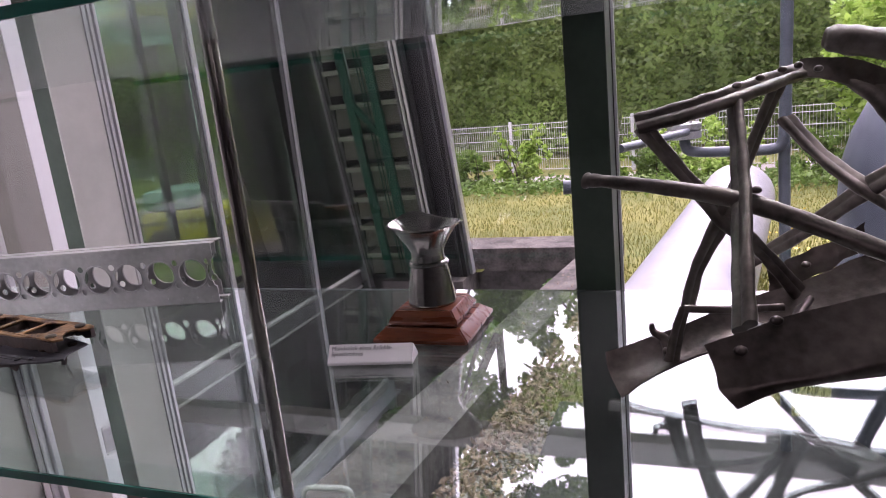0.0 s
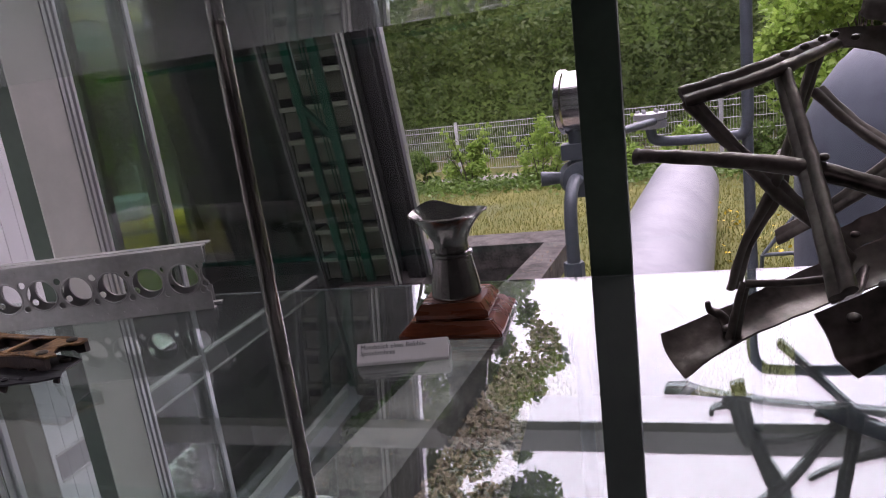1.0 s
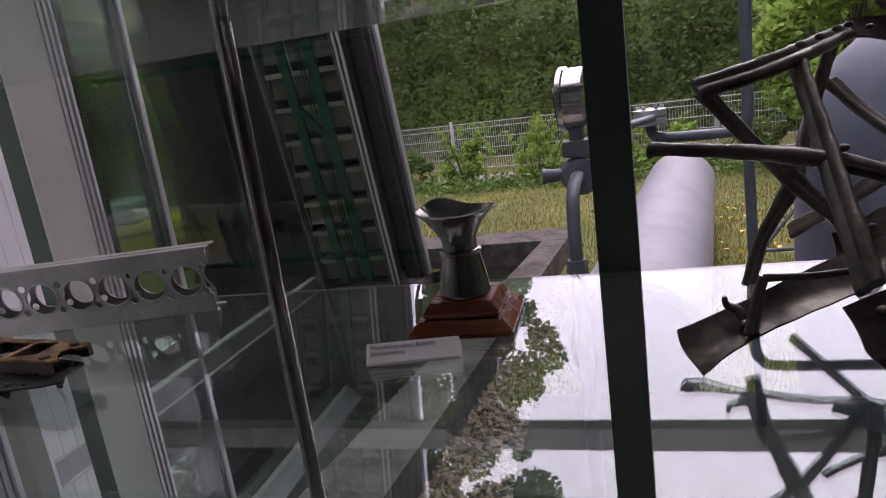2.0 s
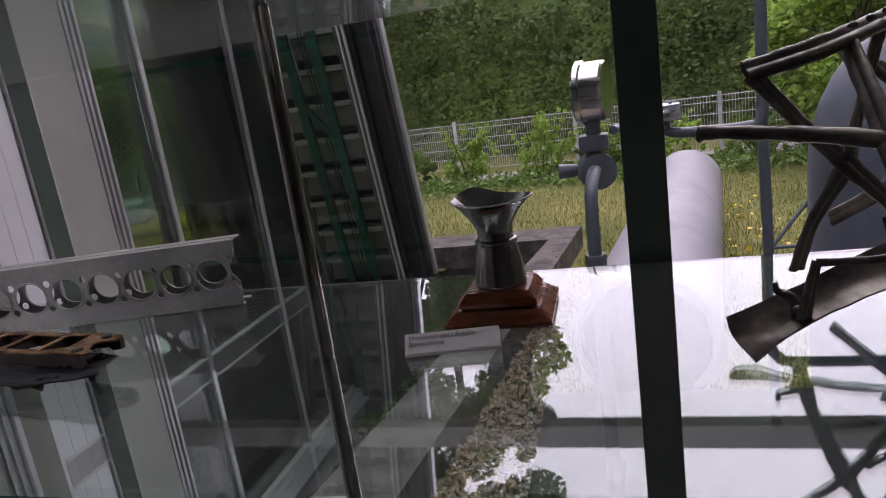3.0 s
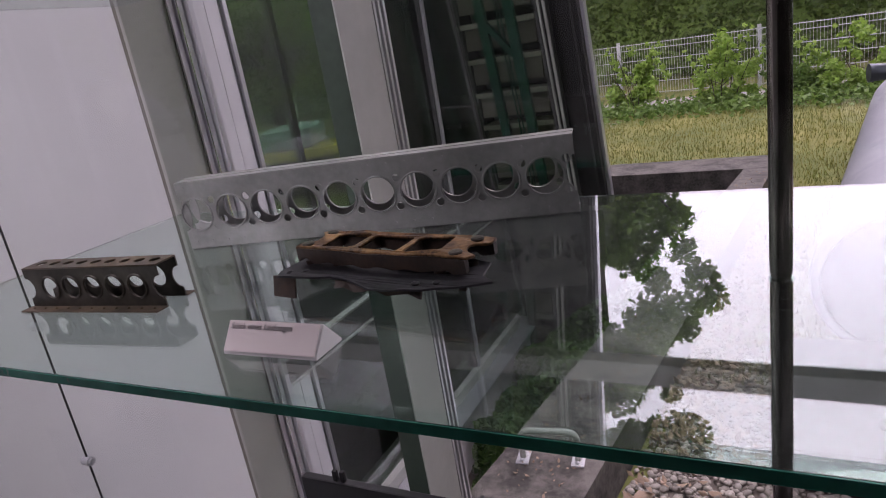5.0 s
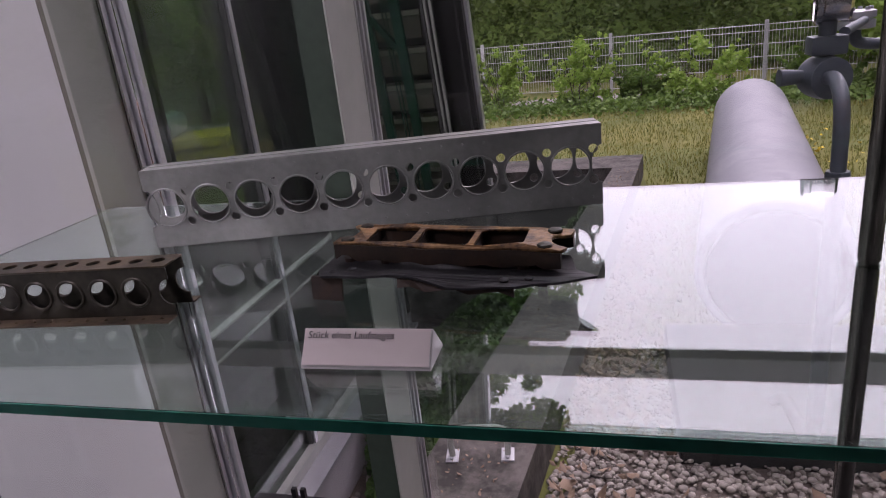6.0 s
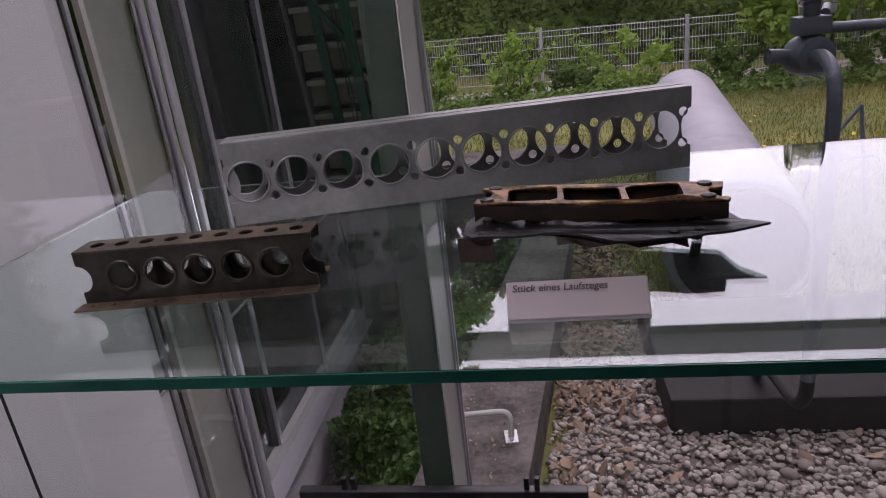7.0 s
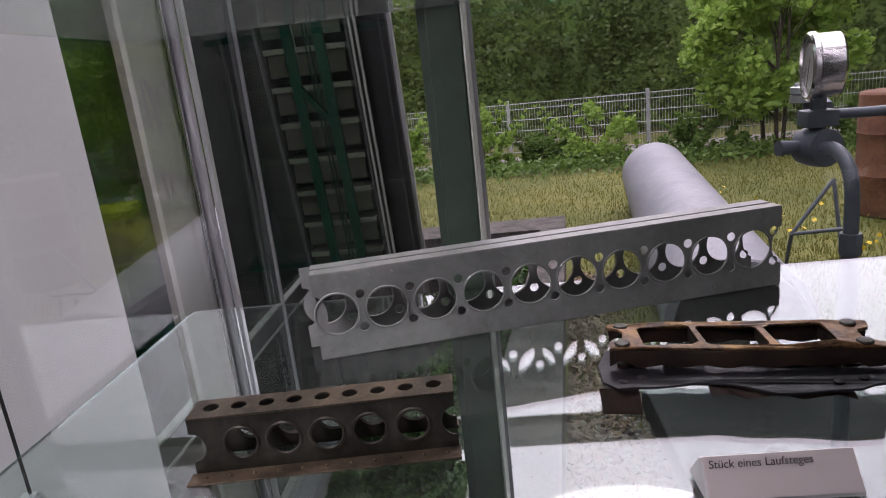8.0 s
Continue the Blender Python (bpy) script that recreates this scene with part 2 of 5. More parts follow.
def boxed(x0, x1, y0, y1, z0, z1, bevel=0.0):
    bm = bmesh.new()
    box(bm, x0, x1, y0, y1, z0, z1, bevel)
    return bm


def lathe(bm, profile, seg=40, centre=(0, 0, 0), shape=None, close=True):
    """Turns (radius, height) rows round z; shape(x, y, z, a) may bend the surface."""
    rings = []
    for r, z in profile:
        ring = []
        for k in range(seg):
            a = 2 * math.pi * k / seg
            p = (r * math.cos(a), r * math.sin(a), z)
            if shape:
                p = shape(*p, a)
            ring.append(bm.verts.new((p[0] + centre[0], p[1] + centre[1], p[2] + centre[2])))
        rings.append(ring)
    for a, b in zip(rings, rings[1:]):
        for k in range(seg):
            bm.faces.new((a[k], a[(k + 1) % seg], b[(k + 1) % seg], b[k]))
    if close:
        bm.faces.new(rings[0][::-1])
        bm.faces.new(rings[-1])
    return bm


def tube(bm, pts, radii, seg=14, caps=True, flat=1.0, groove=0.0):
    """A round bar along points, with a radius for each."""
    pts = [Vector(p) for p in pts]
    if not isinstance(radii, (list, tuple)):
        radii = [radii] * len(pts)
    rings, side = [], None
    for k, p in enumerate(pts):
        d = (pts[min(k + 1, len(pts) - 1)] - pts[max(k - 1, 0)]).normalized()
        if side is None:
            side = d.orthogonal().normalized()
        side = (side - d * side.dot(d)).normalized()
        up = d.cross(side)
        rings.append([bm.verts.new(p + radii[k] * (1 - groove * abs(math.sin(a)) ** 6) * (math.cos(a) * side + flat * math.sin(a) * up))
                      for a in (2 * math.pi * j / seg for j in range(seg))])
    for a, b in zip(rings, rings[1:]):
        for k in range(seg):
            bm.faces.new((a[k], a[(k + 1) % seg], b[(k + 1) % seg], b[k]))
    if caps:
        bm.faces.new(rings[0][::-1])
        bm.faces.new(rings[-1])
    return bm


def spline(pts, n=8):
    """Catmull-Rom points through pts."""
    pts = [Vector(p) for p in pts]
    out = []
    for i in range(len(pts) - 1):
        a, b, c, d = pts[max(i - 1, 0)], pts[i], pts[i + 1], pts[min(i + 2, len(pts) - 1)]
        for k in range(n):
            t = k / n
            out.append(0.5 * ((2 * b) + (c - a) * t + (2 * a - 5 * b + 4 * c - d) * t * t + (3 * b - a - 3 * c + d) * t ** 3))
    return out + [pts[-1]]


def plate(outline, holes, thick, bevel=0.0):
    """A mesh from a flat outline with holes, in the x-z plane, thick along y and centred on it."""
    cu = bpy.data.curves.new("cut", "CURVE")
    cu.dimensions, cu.fill_mode = "2D", "BOTH"
    cu.extrude, cu.bevel_depth, cu.bevel_resolution = thick / 2, bevel, 1
    for loop in [outline, *holes]:
        sp = cu.splines.new("POLY")
        sp.points.add(len(loop) - 1)
        for q, (u, v) in zip(sp.points, loop):
            q.co = (u, v, 0, 1)
        sp.use_cyclic_u = True
    ob = bpy.data.objects.new("cut", cu)
    scene.collection.objects.link(ob)
    dg = bpy.context.evaluated_depsgraph_get()
    me = bpy.data.meshes.new_from_object(ob.evaluated_get(dg))
    bm = bmesh.new()
    bm.from_mesh(me)
    bpy.data.objects.remove(ob)
    bpy.data.curves.remove(cu)
    bpy.data.meshes.remove(me)
    bmesh.ops.transform(bm, matrix=Matrix.Rotation(radians(90), 4, "X"), verts=bm.verts[:])
    return bm


def circle(u, v, r, n=28, a0=0.0):
    return [(u + r * math.cos(a0 + 2 * math.pi * k / n), v + r * math.sin(a0 + 2 * math.pi * k / n)) for k in range(n)]


def merge(bm, other, m=Matrix()):
    me = bpy.data.meshes.new("tmp")
    other.to_mesh(me)
    other.free()
    n = len(bm.verts)
    bm.from_mesh(me)
    bm.verts.ensure_lookup_table()
    bmesh.ops.transform(bm, matrix=m, verts=bm.verts[n:])
    bpy.data.meshes.remove(me)
    return bm


def stuff(name, verts, faces, material, label, category, parent=None):
    me = bpy.data.meshes.new(name)
    nv, nf, k = len(verts), len(faces), faces.shape[1]
    me.vertices.add(nv)
    me.vertices.foreach_set("co", np.asarray(verts, np.float32).ravel())
    me.loops.add(nf * k)
    me.loops.foreach_set("vertex_index", np.asarray(faces, np.int32).ravel())
    me.polygons.add(nf)
    me.polygons.foreach_set("loop_start", np.arange(0, nf * k, k, dtype=np.int32))
    me.update(calc_edges=True)
    me.materials.append(material)
    ob = new(name, me)
    if parent:
        ob.parent = parent
        return ob
    return tagged(ob, label, category, kind="stuff")


rng = np.random.default_rng(7)


def leaves(centres, size, spread=0.35, up=0.25, curl=0.25, aspect=0.6):
    """Small bent leaves, each two triangles on a ridge, at the given centres. Returns vertices and faces."""
    n = len(centres)
    a = rng.normal(size=(n, 3))
    a[:, 2] = a[:, 2] * 0.6
    a /= np.linalg.norm(a, axis=1)[:, None]
    b = rng.normal(size=(n, 3)) + np.array([0, 0, up])
    b = np.cross(a, b)
    b /= np.linalg.norm(b, axis=1)[:, None]
    c = np.cross(a, b)
    s = (size * rng.uniform(1 - spread, 1 + spread, n))[:, None]
    v = np.stack([centres - a * s, centres + b * s * aspect + c * s * curl, centres + a * s, centres - b * s * aspect + c * s * curl], 1)
    base = np.arange(n)[:, None] * 4
    f = np.concatenate([base + np.array([[0, 1, 2]]), base + np.array([[0, 2, 3]])], 0)
    return v.reshape(-1, 3), f


def crown(n, clumps, jitter):
    """Leaf centres scattered on the shells of clumps (x, y, z, radius)."""
    cl = np.asarray(clumps, float)
    w = cl[:, 3] ** 2
    idx = rng.choice(len(cl), n, p=w / w.sum())
    d = rng.normal(size=(n, 3))
    d /= np.linalg.norm(d, axis=1)[:, None]
    r = cl[idx, 3] * (1 - np.abs(rng.normal(0, jitter, n)))
    return cl[idx, :3] + d * r[:, None]


# ---- room and facade ----
GLASS_Y = 1.285
def structure(name, bm, material, label, category, smooth=False):
    return tagged(mesh_ob(name, bm, material, smooth), label, category, kind="structure")


structure("floor", boxed(-2.099, 4.0, -4.0, 1.2, -0.14, -0.02), M["carpet"], "dark grey carpeted museum floor", "floor")
structure("ceiling", boxed(-2.72, 4.2, -4.2, 1.3, 3.3, 3.4), M["room"], "plain dark ceiling of the exhibition room", "ceiling")
structure("wall_south", boxed(-2.72, 4.2, -4.2, -4.0, -0.02, 3.3), M["room"], "plain dark room wall behind the visitor", "wall")
structure("wall_east", boxed(4.0, 4.2, -4.0, 1.2, -0.02, 3.3), M["room"], "plain dark room side wall", "wall")
structure("wall_west", boxed(-2.20, -2.10, -4.0, 1.49, -2.0, 3.3, 0.004), M["white_wall"], "smooth white painted wall beyond the glass side", "wall")
structure("sill_wall", boxed(-1.76, 4.0, 1.2, 1.33, -0.14, 0.02), M["frame_dark"], "low dark sill under the glazed facade", "sill")
structure("lintel", boxed(-1.76, 4.0, 1.2, 1.33, 3.0, 3.3), M["frame_grey"], "grey head beam above the glazed facade", "beam")


def mullion(name, x0, x1, label):
    ob = thing(name, (0, 0, 0), label, "mullion")
    ob["kind"] = "structure"
    part("post", boxed(x0, x1, 1.195, 1.292, 0.02, 3.0, 0.002), [M["frame_dark"]], ob)
    bm = bmesh.new()
    box(bm, x0 + 0.004, x1 - 0.004, 1.292, 1.318, 0.02, 3.0, 0.002)
    box(bm, x1 - 0.006, x1 + 0.004, 1.300, 1.310, 0.02, 3.0, 0.001)
    part("cover_strip", bm, M["frame_alu"], ob, "bright aluminium outer strip")
    part("seal", boxed(x1 - 0.001, x1 + 0.0015, 1.272, 1.278, 0.02, 3.0), M["gasket"], ob)
    return ob


mullion("mullion_1", -0.212, -0.146, "dark facade mullion with bright aluminium outer edge")
m2 = mullion("mullion_2", -1.345, -1.278, "facade mullion with grey side and aluminium edge")
# front near-black for backlight, side cover grey for daylight, both put into colour
part("inner_post", boxed(-1.330, -1.279, 1.168, 1.194, 0.02, 3.0, 0.002), M["frame_dark"], m2)
bm = bmesh.new()
for v in ((-1.2778, 1.166), (-1.2748, 1.166), (-1.2715, 1.285), (-1.2745, 1.285)):
    bm.verts.new((*v, 0.02)), bm.verts.new((*v, 3.0))
bm.verts.ensure_lookup_table()
for q in ((0, 2, 3, 1), (2, 4, 5, 3), (4, 6, 7, 5), (6, 0, 1, 7), (0, 6, 4, 2), (1, 3, 5, 7)):
    bm.faces.new([bm.verts[k] for k in q])
part("side_cover", bm, M["frame_grey"], m2, "lighter grey side face, toned as daylit")
bm = bmesh.new()
for k in range(3):
    box(bm, -1.2775, -1.2715 + 0.0035 * k, 1.290 + 0.012 * k, 1.298 + 0.012 * k, 0.02, 3.0, 0.001)
part("profile", bm, M["frame_alu"], m2, "stepped aluminium glazing profile")
mullion("mullion_3", 0.92, 0.986, "dark facade mullion with bright aluminium outer edge")
corner = thing("corner_post", (0, 0, 0), "grey corner post with stacked aluminium profiles", "mullion")
corner["kind"] = "structure"
part("post", boxed(-1.814, -1.801, 1.166, 1.34, -0.1, 3.1), M["frame_mid"], corner)
part("side_cover", boxed(-1.80, -1.79, 1.162, 1.345, -0.1, 3.1, 0.002), M["frame_grey"], corner, "grey painted face")
bm = bmesh.new()
for k in range(3):
    box(bm, -1.79, -1.782 + 0.011 * k, 1.285 + 0.02 * k, 1.30 + 0.02 * k, -0.1, 3.1, 0.0015)
part("profile", bm, M["frame_alu"], corner, "stepped aluminium glazing profile")
part("seal", boxed(-1.786, -1.784, 1.279, 1.283, -0.1, 3.1), M["gasket"], corner)


def pane(name, bm, label, parent=None, material="pane"):
    ob = mesh_ob(name, bm, M[material])
    ob.visible_shadow = False
    if parent:
        ob.parent = parent
        return ob
    return tagged(ob, label, "window pane", kind="structure")


for k, (a, b) in enumerate(((-1.752, -1.345), (-1.2755, -0.212), (-0.146, 0.92), (0.986, 4.0))):
    pane("window_%d" % (k + 1), boxed(a, b, 1.281, 1.287, 0.02, 3.0), "clear pane of the tall glazed facade")
pane("side_window", boxed(-1.781, -1.775, 0.40, 1.2785, -0.02, 3.0), "clear glass side of the display bay")
structure("ground_south", boxed(-4.404, -2.21, -60, 1.25, -0.2, -0.002), M["lawn"], "lawn along the side of the exhibition room", "ground")
structure("ground_west", boxed(-60, -4.405, -60, 5.999, -0.2, -0.002), M["lawn"], "lawn on the far side of the wing", "ground")

def ceiling_lamp(x, y, watts):
    ob = thing("ceiling_light", (x, y, 3.24), "square white ceiling light of the exhibition room", "lamp", "ceiling lights")
    part("frame", boxed(-0.32, 0.32, -0.32, 0.32, 0.02, 0.06, 0.004), M["frame_alu"], ob)
    part("diffuser", boxed(-0.30, 0.30, -0.30, 0.30, 0.012, 0.019), M["acrylic"], ob)
    lamp = new("ceiling_light_glow", bpy.data.lights.new("ceiling_light_glow", "AREA"))
    lamp.data.size, lamp.data.energy, lamp.data.color = 0.58, watts, (1.0, 0.95, 0.9)
    lamp.matrix_world = pose(x, y, 3.245)
    return ob


for x in (0.4, 2.6):
    ceiling_lamp(x, -2.2, 1.0)
# invented fill lamp out of view, added to brighten the white side wall
wall_fill = thing("wall_fill_lamp", (-1.87, -0.1, 3.1), "unseen fill lamp added to brighten the white wall", "lamp")
part("housing", tube(bmesh.new(), [(0.0, -0.03, 0.2), (0.0, 0.0, 0.06), (-0.02, 0.05, 0.01)], [0.03, 0.07, 0.09], 20), M["frame_grey"], wall_fill, smooth=True)
fill_light = new("wall_fill_glow", bpy.data.lights.new("wall_fill_glow", "AREA"))
fill_light.data.size, fill_light.data.energy, fill_light.data.color, fill_light.data.spread = 0.12, 2.5, (1.0, 0.96, 0.95), radians(75)
fill_light.matrix_world = look((-1.90, 0.0, 3.05), (-2.10, 0.9, 0.9))

# ---- wing of the building: glazed long side, leaning end bay with a stair ----
WX = -2.90
BAY = -1.95
def end_y(z):
    return 5.93 - 0.236 * z


def lean(bm, x0, x1, dy0, dy1, z0, z1):
    """A bar that follows the leaning end of the wing."""
    vs = []
    for z in (z0, z1):
        for x, dy in ((x0, dy0), (x1, dy0), (x1, dy1), (x0, dy1)):
            vs.append(bm.verts.new((x, end_y(z) + dy, z)))
    for q in ((0, 3, 2, 1), (4, 5, 6, 7), (0, 1, 5, 4), (1, 2, 6, 5), (2, 3, 7, 6), (3, 0, 4, 7)):
        bm.faces.new([vs[i] for i in q])
    return bm


TOP = 6.4
BACK = -4.30
wing = thing("glazed_wing", (0, 0, 0), "glazed building wing with a leaning end bay", "building")
wing["kind"] = "structure"
part("base_wall", boxed(WX - 0.30, WX + 0.10, 2.376, 5.95, -2.0, -1.145, 0.004), M["base_render"], wing, "pale rendered base wall")
part("window_sill", boxed(WX - 0.06, WX + 0.17, 2.40, 5.62, -1.142, -1.115, 0.004), M["frame_alu"], wing, "aluminium sill")
part("bottom_rail", boxed(WX - 0.06, WX + 0.03, 2.40, 5.60, -1.113, -1.03, 0.004), M["frame_grey"], wing, "pale bottom rail")
part("transom", boxed(WX - 0.05, WX + 0.012, 2.40, 5.40, 0.052, 0.178, 0.003), M["wing_frame"], wing, "grey transom rail")
for z in (0.036, 0.180):
    part("transom_edge", boxed(WX - 0.04, WX + 0.02, 2.40, 5.40, z, z + 0.014, 0.002), M["frame_grey"], wing, "pale transom edge")
part("top_rail", boxed(WX - 0.06, WX + 0.005, 2.26, end_y(TOP) - 0.3, TOP - 0.1, TOP, 0.003), M["frame_grey"], wing)
part("jamb", boxed(WX - 0.30, WX + 0.01, 1.365, 2.375, -2.0, TOP - 0.101, 0.004), M["frame_mid"], wing, "brown-grey jamb")
for y in (2.379, 2.465, 2.551):
    part("panel", boxed(WX - 0.02, WX + 0.006, y, y + 0.083, -1.029, TOP - 0.101, 0.0015), M["panel_white"], wing, "white panel board")
part("panel_backing", boxed(WX - 0.030, WX - 0.021, 2.378, 2.634, -1.029, TOP - 0.101), M["gasket"], wing)
for y, w in ((2.637, 0.05), (3.585, 0.06), (4.615, 0.06)):
    part("mullion", boxed(WX - 0.10, WX + 0.004, y, y + w, -1.029, TOP - 0.101, 0.003), M["wing_frame"], wing)
    part("mullion_strip", boxed(WX + 0.005, WX + 0.022, y + 0.012, y + w - 0.012, -1.029, TOP - 0.101, 0.003), M["frame_alu"], wing, "bright aluminium strip")
for a, b in ((2.688, 3.584), (3.646, 4.614)):
    for z0, z1 in ((-1.029, 0.051), (0.195, TOP - 0.101)):
        pane("pane", boxed(WX - 0.034, WX - 0.026, a, b, z0, z1), "", wing, "tinted")
for z0, z1 in ((-1.029, 0.051), (0.195, TOP - 0.101)):
    bm = bmesh.new()
    lo = [(WX - 0.034, 4.676, z0), (WX - 0.034, end_y(z0) - 0.34, z0), (WX - 0.034, end_y(z1) - 0.34, z1), (WX - 0.034, min(4.676, end_y(z1) - 0.36), z1)]
    bm.faces.new([bm.verts.new(p) for p in lo])
    r = bmesh.ops.extrude_face_region(bm, geom=bm.faces[:])
    bmesh.ops.translate(bm, vec=(0.008, 0, 0), verts=[v for v in r["geom"] if isinstance(v, bmesh.types.BMVert)])
    pane("pane", bm, "", wing, "tinted")
part("corner_bar", lean(bmesh.new(), WX - 0.08, WX - 0.005, -0.335, -0.255, -1.14, TOP), M["wing_frame"], wing, "leaning corner bar")
# leaning end bay
part("bay_base", boxed(WX + 0.105, BAY - 0.02, 5.62, 6.10, -2.0, 0.02, 0.006), M["concrete"], wing, "grey concrete foot of the leaning bay")
bm = lean(bmesh.new(), WX - 0.004, BAY - 0.19, -0.305, -0.297, 0.05, TOP)
pane("pane", bm, "", wing, "stair_glass")
part("end_frame", lean(bmesh.new(), BAY - 0.185, BAY - 0.016, -0.16, 0.02, 0.021, TOP), M["gasket"], wing, "dark leaning end frame")
part("frame_fold", lean(bmesh.new(), BAY - 0.075, BAY - 0.060, -0.172, -0.161, 0.021, TOP), M["wing_frame"], wing)
part("edge_strip", lean(bmesh.new(), BAY - 0.015, BAY + 0.012, -0.075, 0.012, 0.021, TOP), M["frame_alu"], wing, "bright aluminium edge strip")
for x in (-2.165, -2.205):
    part("cable_strip", lean(bmesh.new(), x - 0.008, x + 0.008, -0.345, -0.315, 0.021, TOP), M["frame_grey"], wing, "thin bright leaning strip")
part("bay_rail", lean(bmesh.new(), -2.245, -2.225, -0.335, -0.31, 0.021, TOP), M["wing_frame"], wing)
part("bay_back", lean(bmesh.new(), BACK, BAY - 0.10, 0.10, 0.16, 0.021, TOP), M["interior_shade"], wing)
# unseen cap added over the bay to block sky between its bars
part("bay_sky_cap", boxed(WX + 0.001, BAY + 0.02, 3.9, 4.75, TOP + 0.001, TOP + 0.12), M["frame_grey"], wing)
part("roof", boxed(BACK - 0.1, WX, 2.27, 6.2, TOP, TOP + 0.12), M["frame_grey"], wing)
part("inner_floor", boxed(BACK, WX - 0.105, 2.27, 6.9, 0.0, 0.05), M["interior_shade"], wing)
part("cellar_wall", boxed(BACK - 0.1, BACK, 1.36, 6.9, -2.0, 0.0), M["interior_shade"], wing)
# end wall added to stop sky showing below ground level
part("cellar_end", boxed(BACK, WX + 0.10, 5.96, 6.02, -2.0, -0.005), M["interior_shade"], wing)
part("cellar_floor", boxed(BACK, WX - 0.31, 1.37, 5.95, -2.0, -1.9), M["interior_shade"], wing)
part("back_wall", boxed(BACK - 0.1, BACK, 5.75, 6.9, 0.051, TOP), M["interior_shade"], wing)
part("inner_ceiling", boxed(BACK, WX - 0.11, 2.27, 5.74, 3.0, 3.1), M["interior_shade"], wing)
part("side_wall", boxed(BACK - 0.1, -2.201, 1.26, 1.36, -2.0, TOP), M["interior_shade"], wing)
for y in (2.6, 3.65, 4.7):
    part("rear_mullion", boxed(BACK - 0.07, BACK - 0.01, y, y + 0.06, 0.051, 3.0, 0.003), M["wing_frame"], wing)
part("rear_rail", boxed(BACK - 0.07, BACK - 0.01, 1.37, 5.74, 0.051, 0.12, 0.003), M["wing_frame"], wing)
pane("rear_pane", boxed(BACK - 0.045, BACK - 0.037, 1.37, 5.74, 0.121, 3.0), "", wing, "tinted")
part("inner_floor", boxed(-2.099, -1.87, 1.2, 1.36, -0.2, -0.1), M["interior_shade"], wing)

stair = thing("staircase", (0, 0, 0), "steep wooden stair with green steel braces behind glass", "staircase")
for k in range(23):
    z = 0.283 * k - 0.002
    y = end_y(z) - 0.20
    if z < 0.03:
        continue
    part("tread", boxed(-2.93, -2.285, y - 0.02, y + 0.26, z - 0.03, z + 0.012, 0.005), M["stair_wood"], stair, "pale worn wooden tread")
    part("riser", boxed(-2.90, -2.30, y + 0.03, y + 0.05, z - 0.20, z - 0.034, 0.003), M["riser"], stair, "grey-brown riser board")
for x in (-2.945, -2.262):
    part("cheek", lean(bmesh.new(), x - 0.012, x + 0.012, -0.16, 0.08, 0.052, TOP), M["wing_frame"], stair, "dark stair cheek")
for x0, x1 in ((-2.735, -2.665), (-2.50, -2.425)):
    part("stringer", lean(bmesh.new(), x0, x1, -0.285, -0.235, 0.052, TOP), M["green_steel"], stair, "green painted steel bar")
for k in range(-1, 4):
    z = 1.57 + 1.45 * k
    bm = bmesh.new()
    if z > 0.4:
        tube(bm, [(-2.74, end_y(z + 0.20) - 0.26, z + 0.20), (-2.45, end_y(z - 0.2) - 0.26, z - 0.2)], 0.030, 4)
        part("brace", bm, M["green_steel"], stair, "dark green diagonal brace")
for x in (-2.575, -2.545):
    part("cable", tube(bmesh.new(), [(x, end_y(0.06) - 0.25, 0.06), (x, end_y(TOP) - 0.25, TOP)], 0.006, 8), M["green_steel"], stair)
    part("cable_upper", tube(bmesh.new(), [(x - 0.10, end_y(1.9) - 0.27, 1.9), (x - 0.13, end_y(TOP) - 0.27, TOP)], 0.005, 6), M["galv"], stair)

# ---- ground ----
bm = bmesh.new()
# one sheet with a pit beside the wing
def gpt(x, y, z=0.0):
    return bm.verts.new((x, y, z))


def wall_r(y):
    return -1.104 + (y - 2.277) * 0.1152


def wall_l(y):
    return -1.449 + (y - 2.277) * 0.1465


ring_in = [gpt(-1.90, 1.34), gpt(wall_l(1.34) + 0.12, 1.34), gpt(wall_l(6.3) + 0.12, 6.3), gpt(-1.90, 6.3)]
ring_out = [gpt(-1.90, 1.20), gpt(120, 1.20), gpt(120, 150), gpt(-1.90, 150)]
bm.faces.new((ring_in[0], ring_out[0], ring_out[1], ring_in[1]))
bm.faces.new((ring_in[1], ring_out[1], ring_out[2], ring_in[2]))
bm.faces.new((ring_in[2], ring_out[2], ring_out[3], ring_in[3]))
lefty = [gpt(-120, 6.0), gpt(-120, 150), gpt(-1.90, 6.0)]
bm.faces.new((lefty[0], lefty[2], ring_in[3], ring_out[3], lefty[1]))
structure("ground", bm, M["lawn"], "mown lawn reaching to the hedge and beyond", "ground")
structure("ground_east", boxed(4.25, 60, -60, 1.199, -0.2, -0.001), M["lawn"], "lawn beside the building", "ground")
structure("pit_floor", boxed(-2.85, -0.4, 1.34, 6.4, -2.0, -1.62), M["soil"], "soil at the bottom of the light well", "ground")
structure("gravel_bed", boxed(-1.02, 1.9, 1.335, 3.3, -0.10, 0.004), M["soil"], "earth under the pebble strip", "ground")
structure("path", boxed(-30, 30, 11.7, 12.5, -0.05, 0.012), M["path"], "grey paved path along the fence", "path")

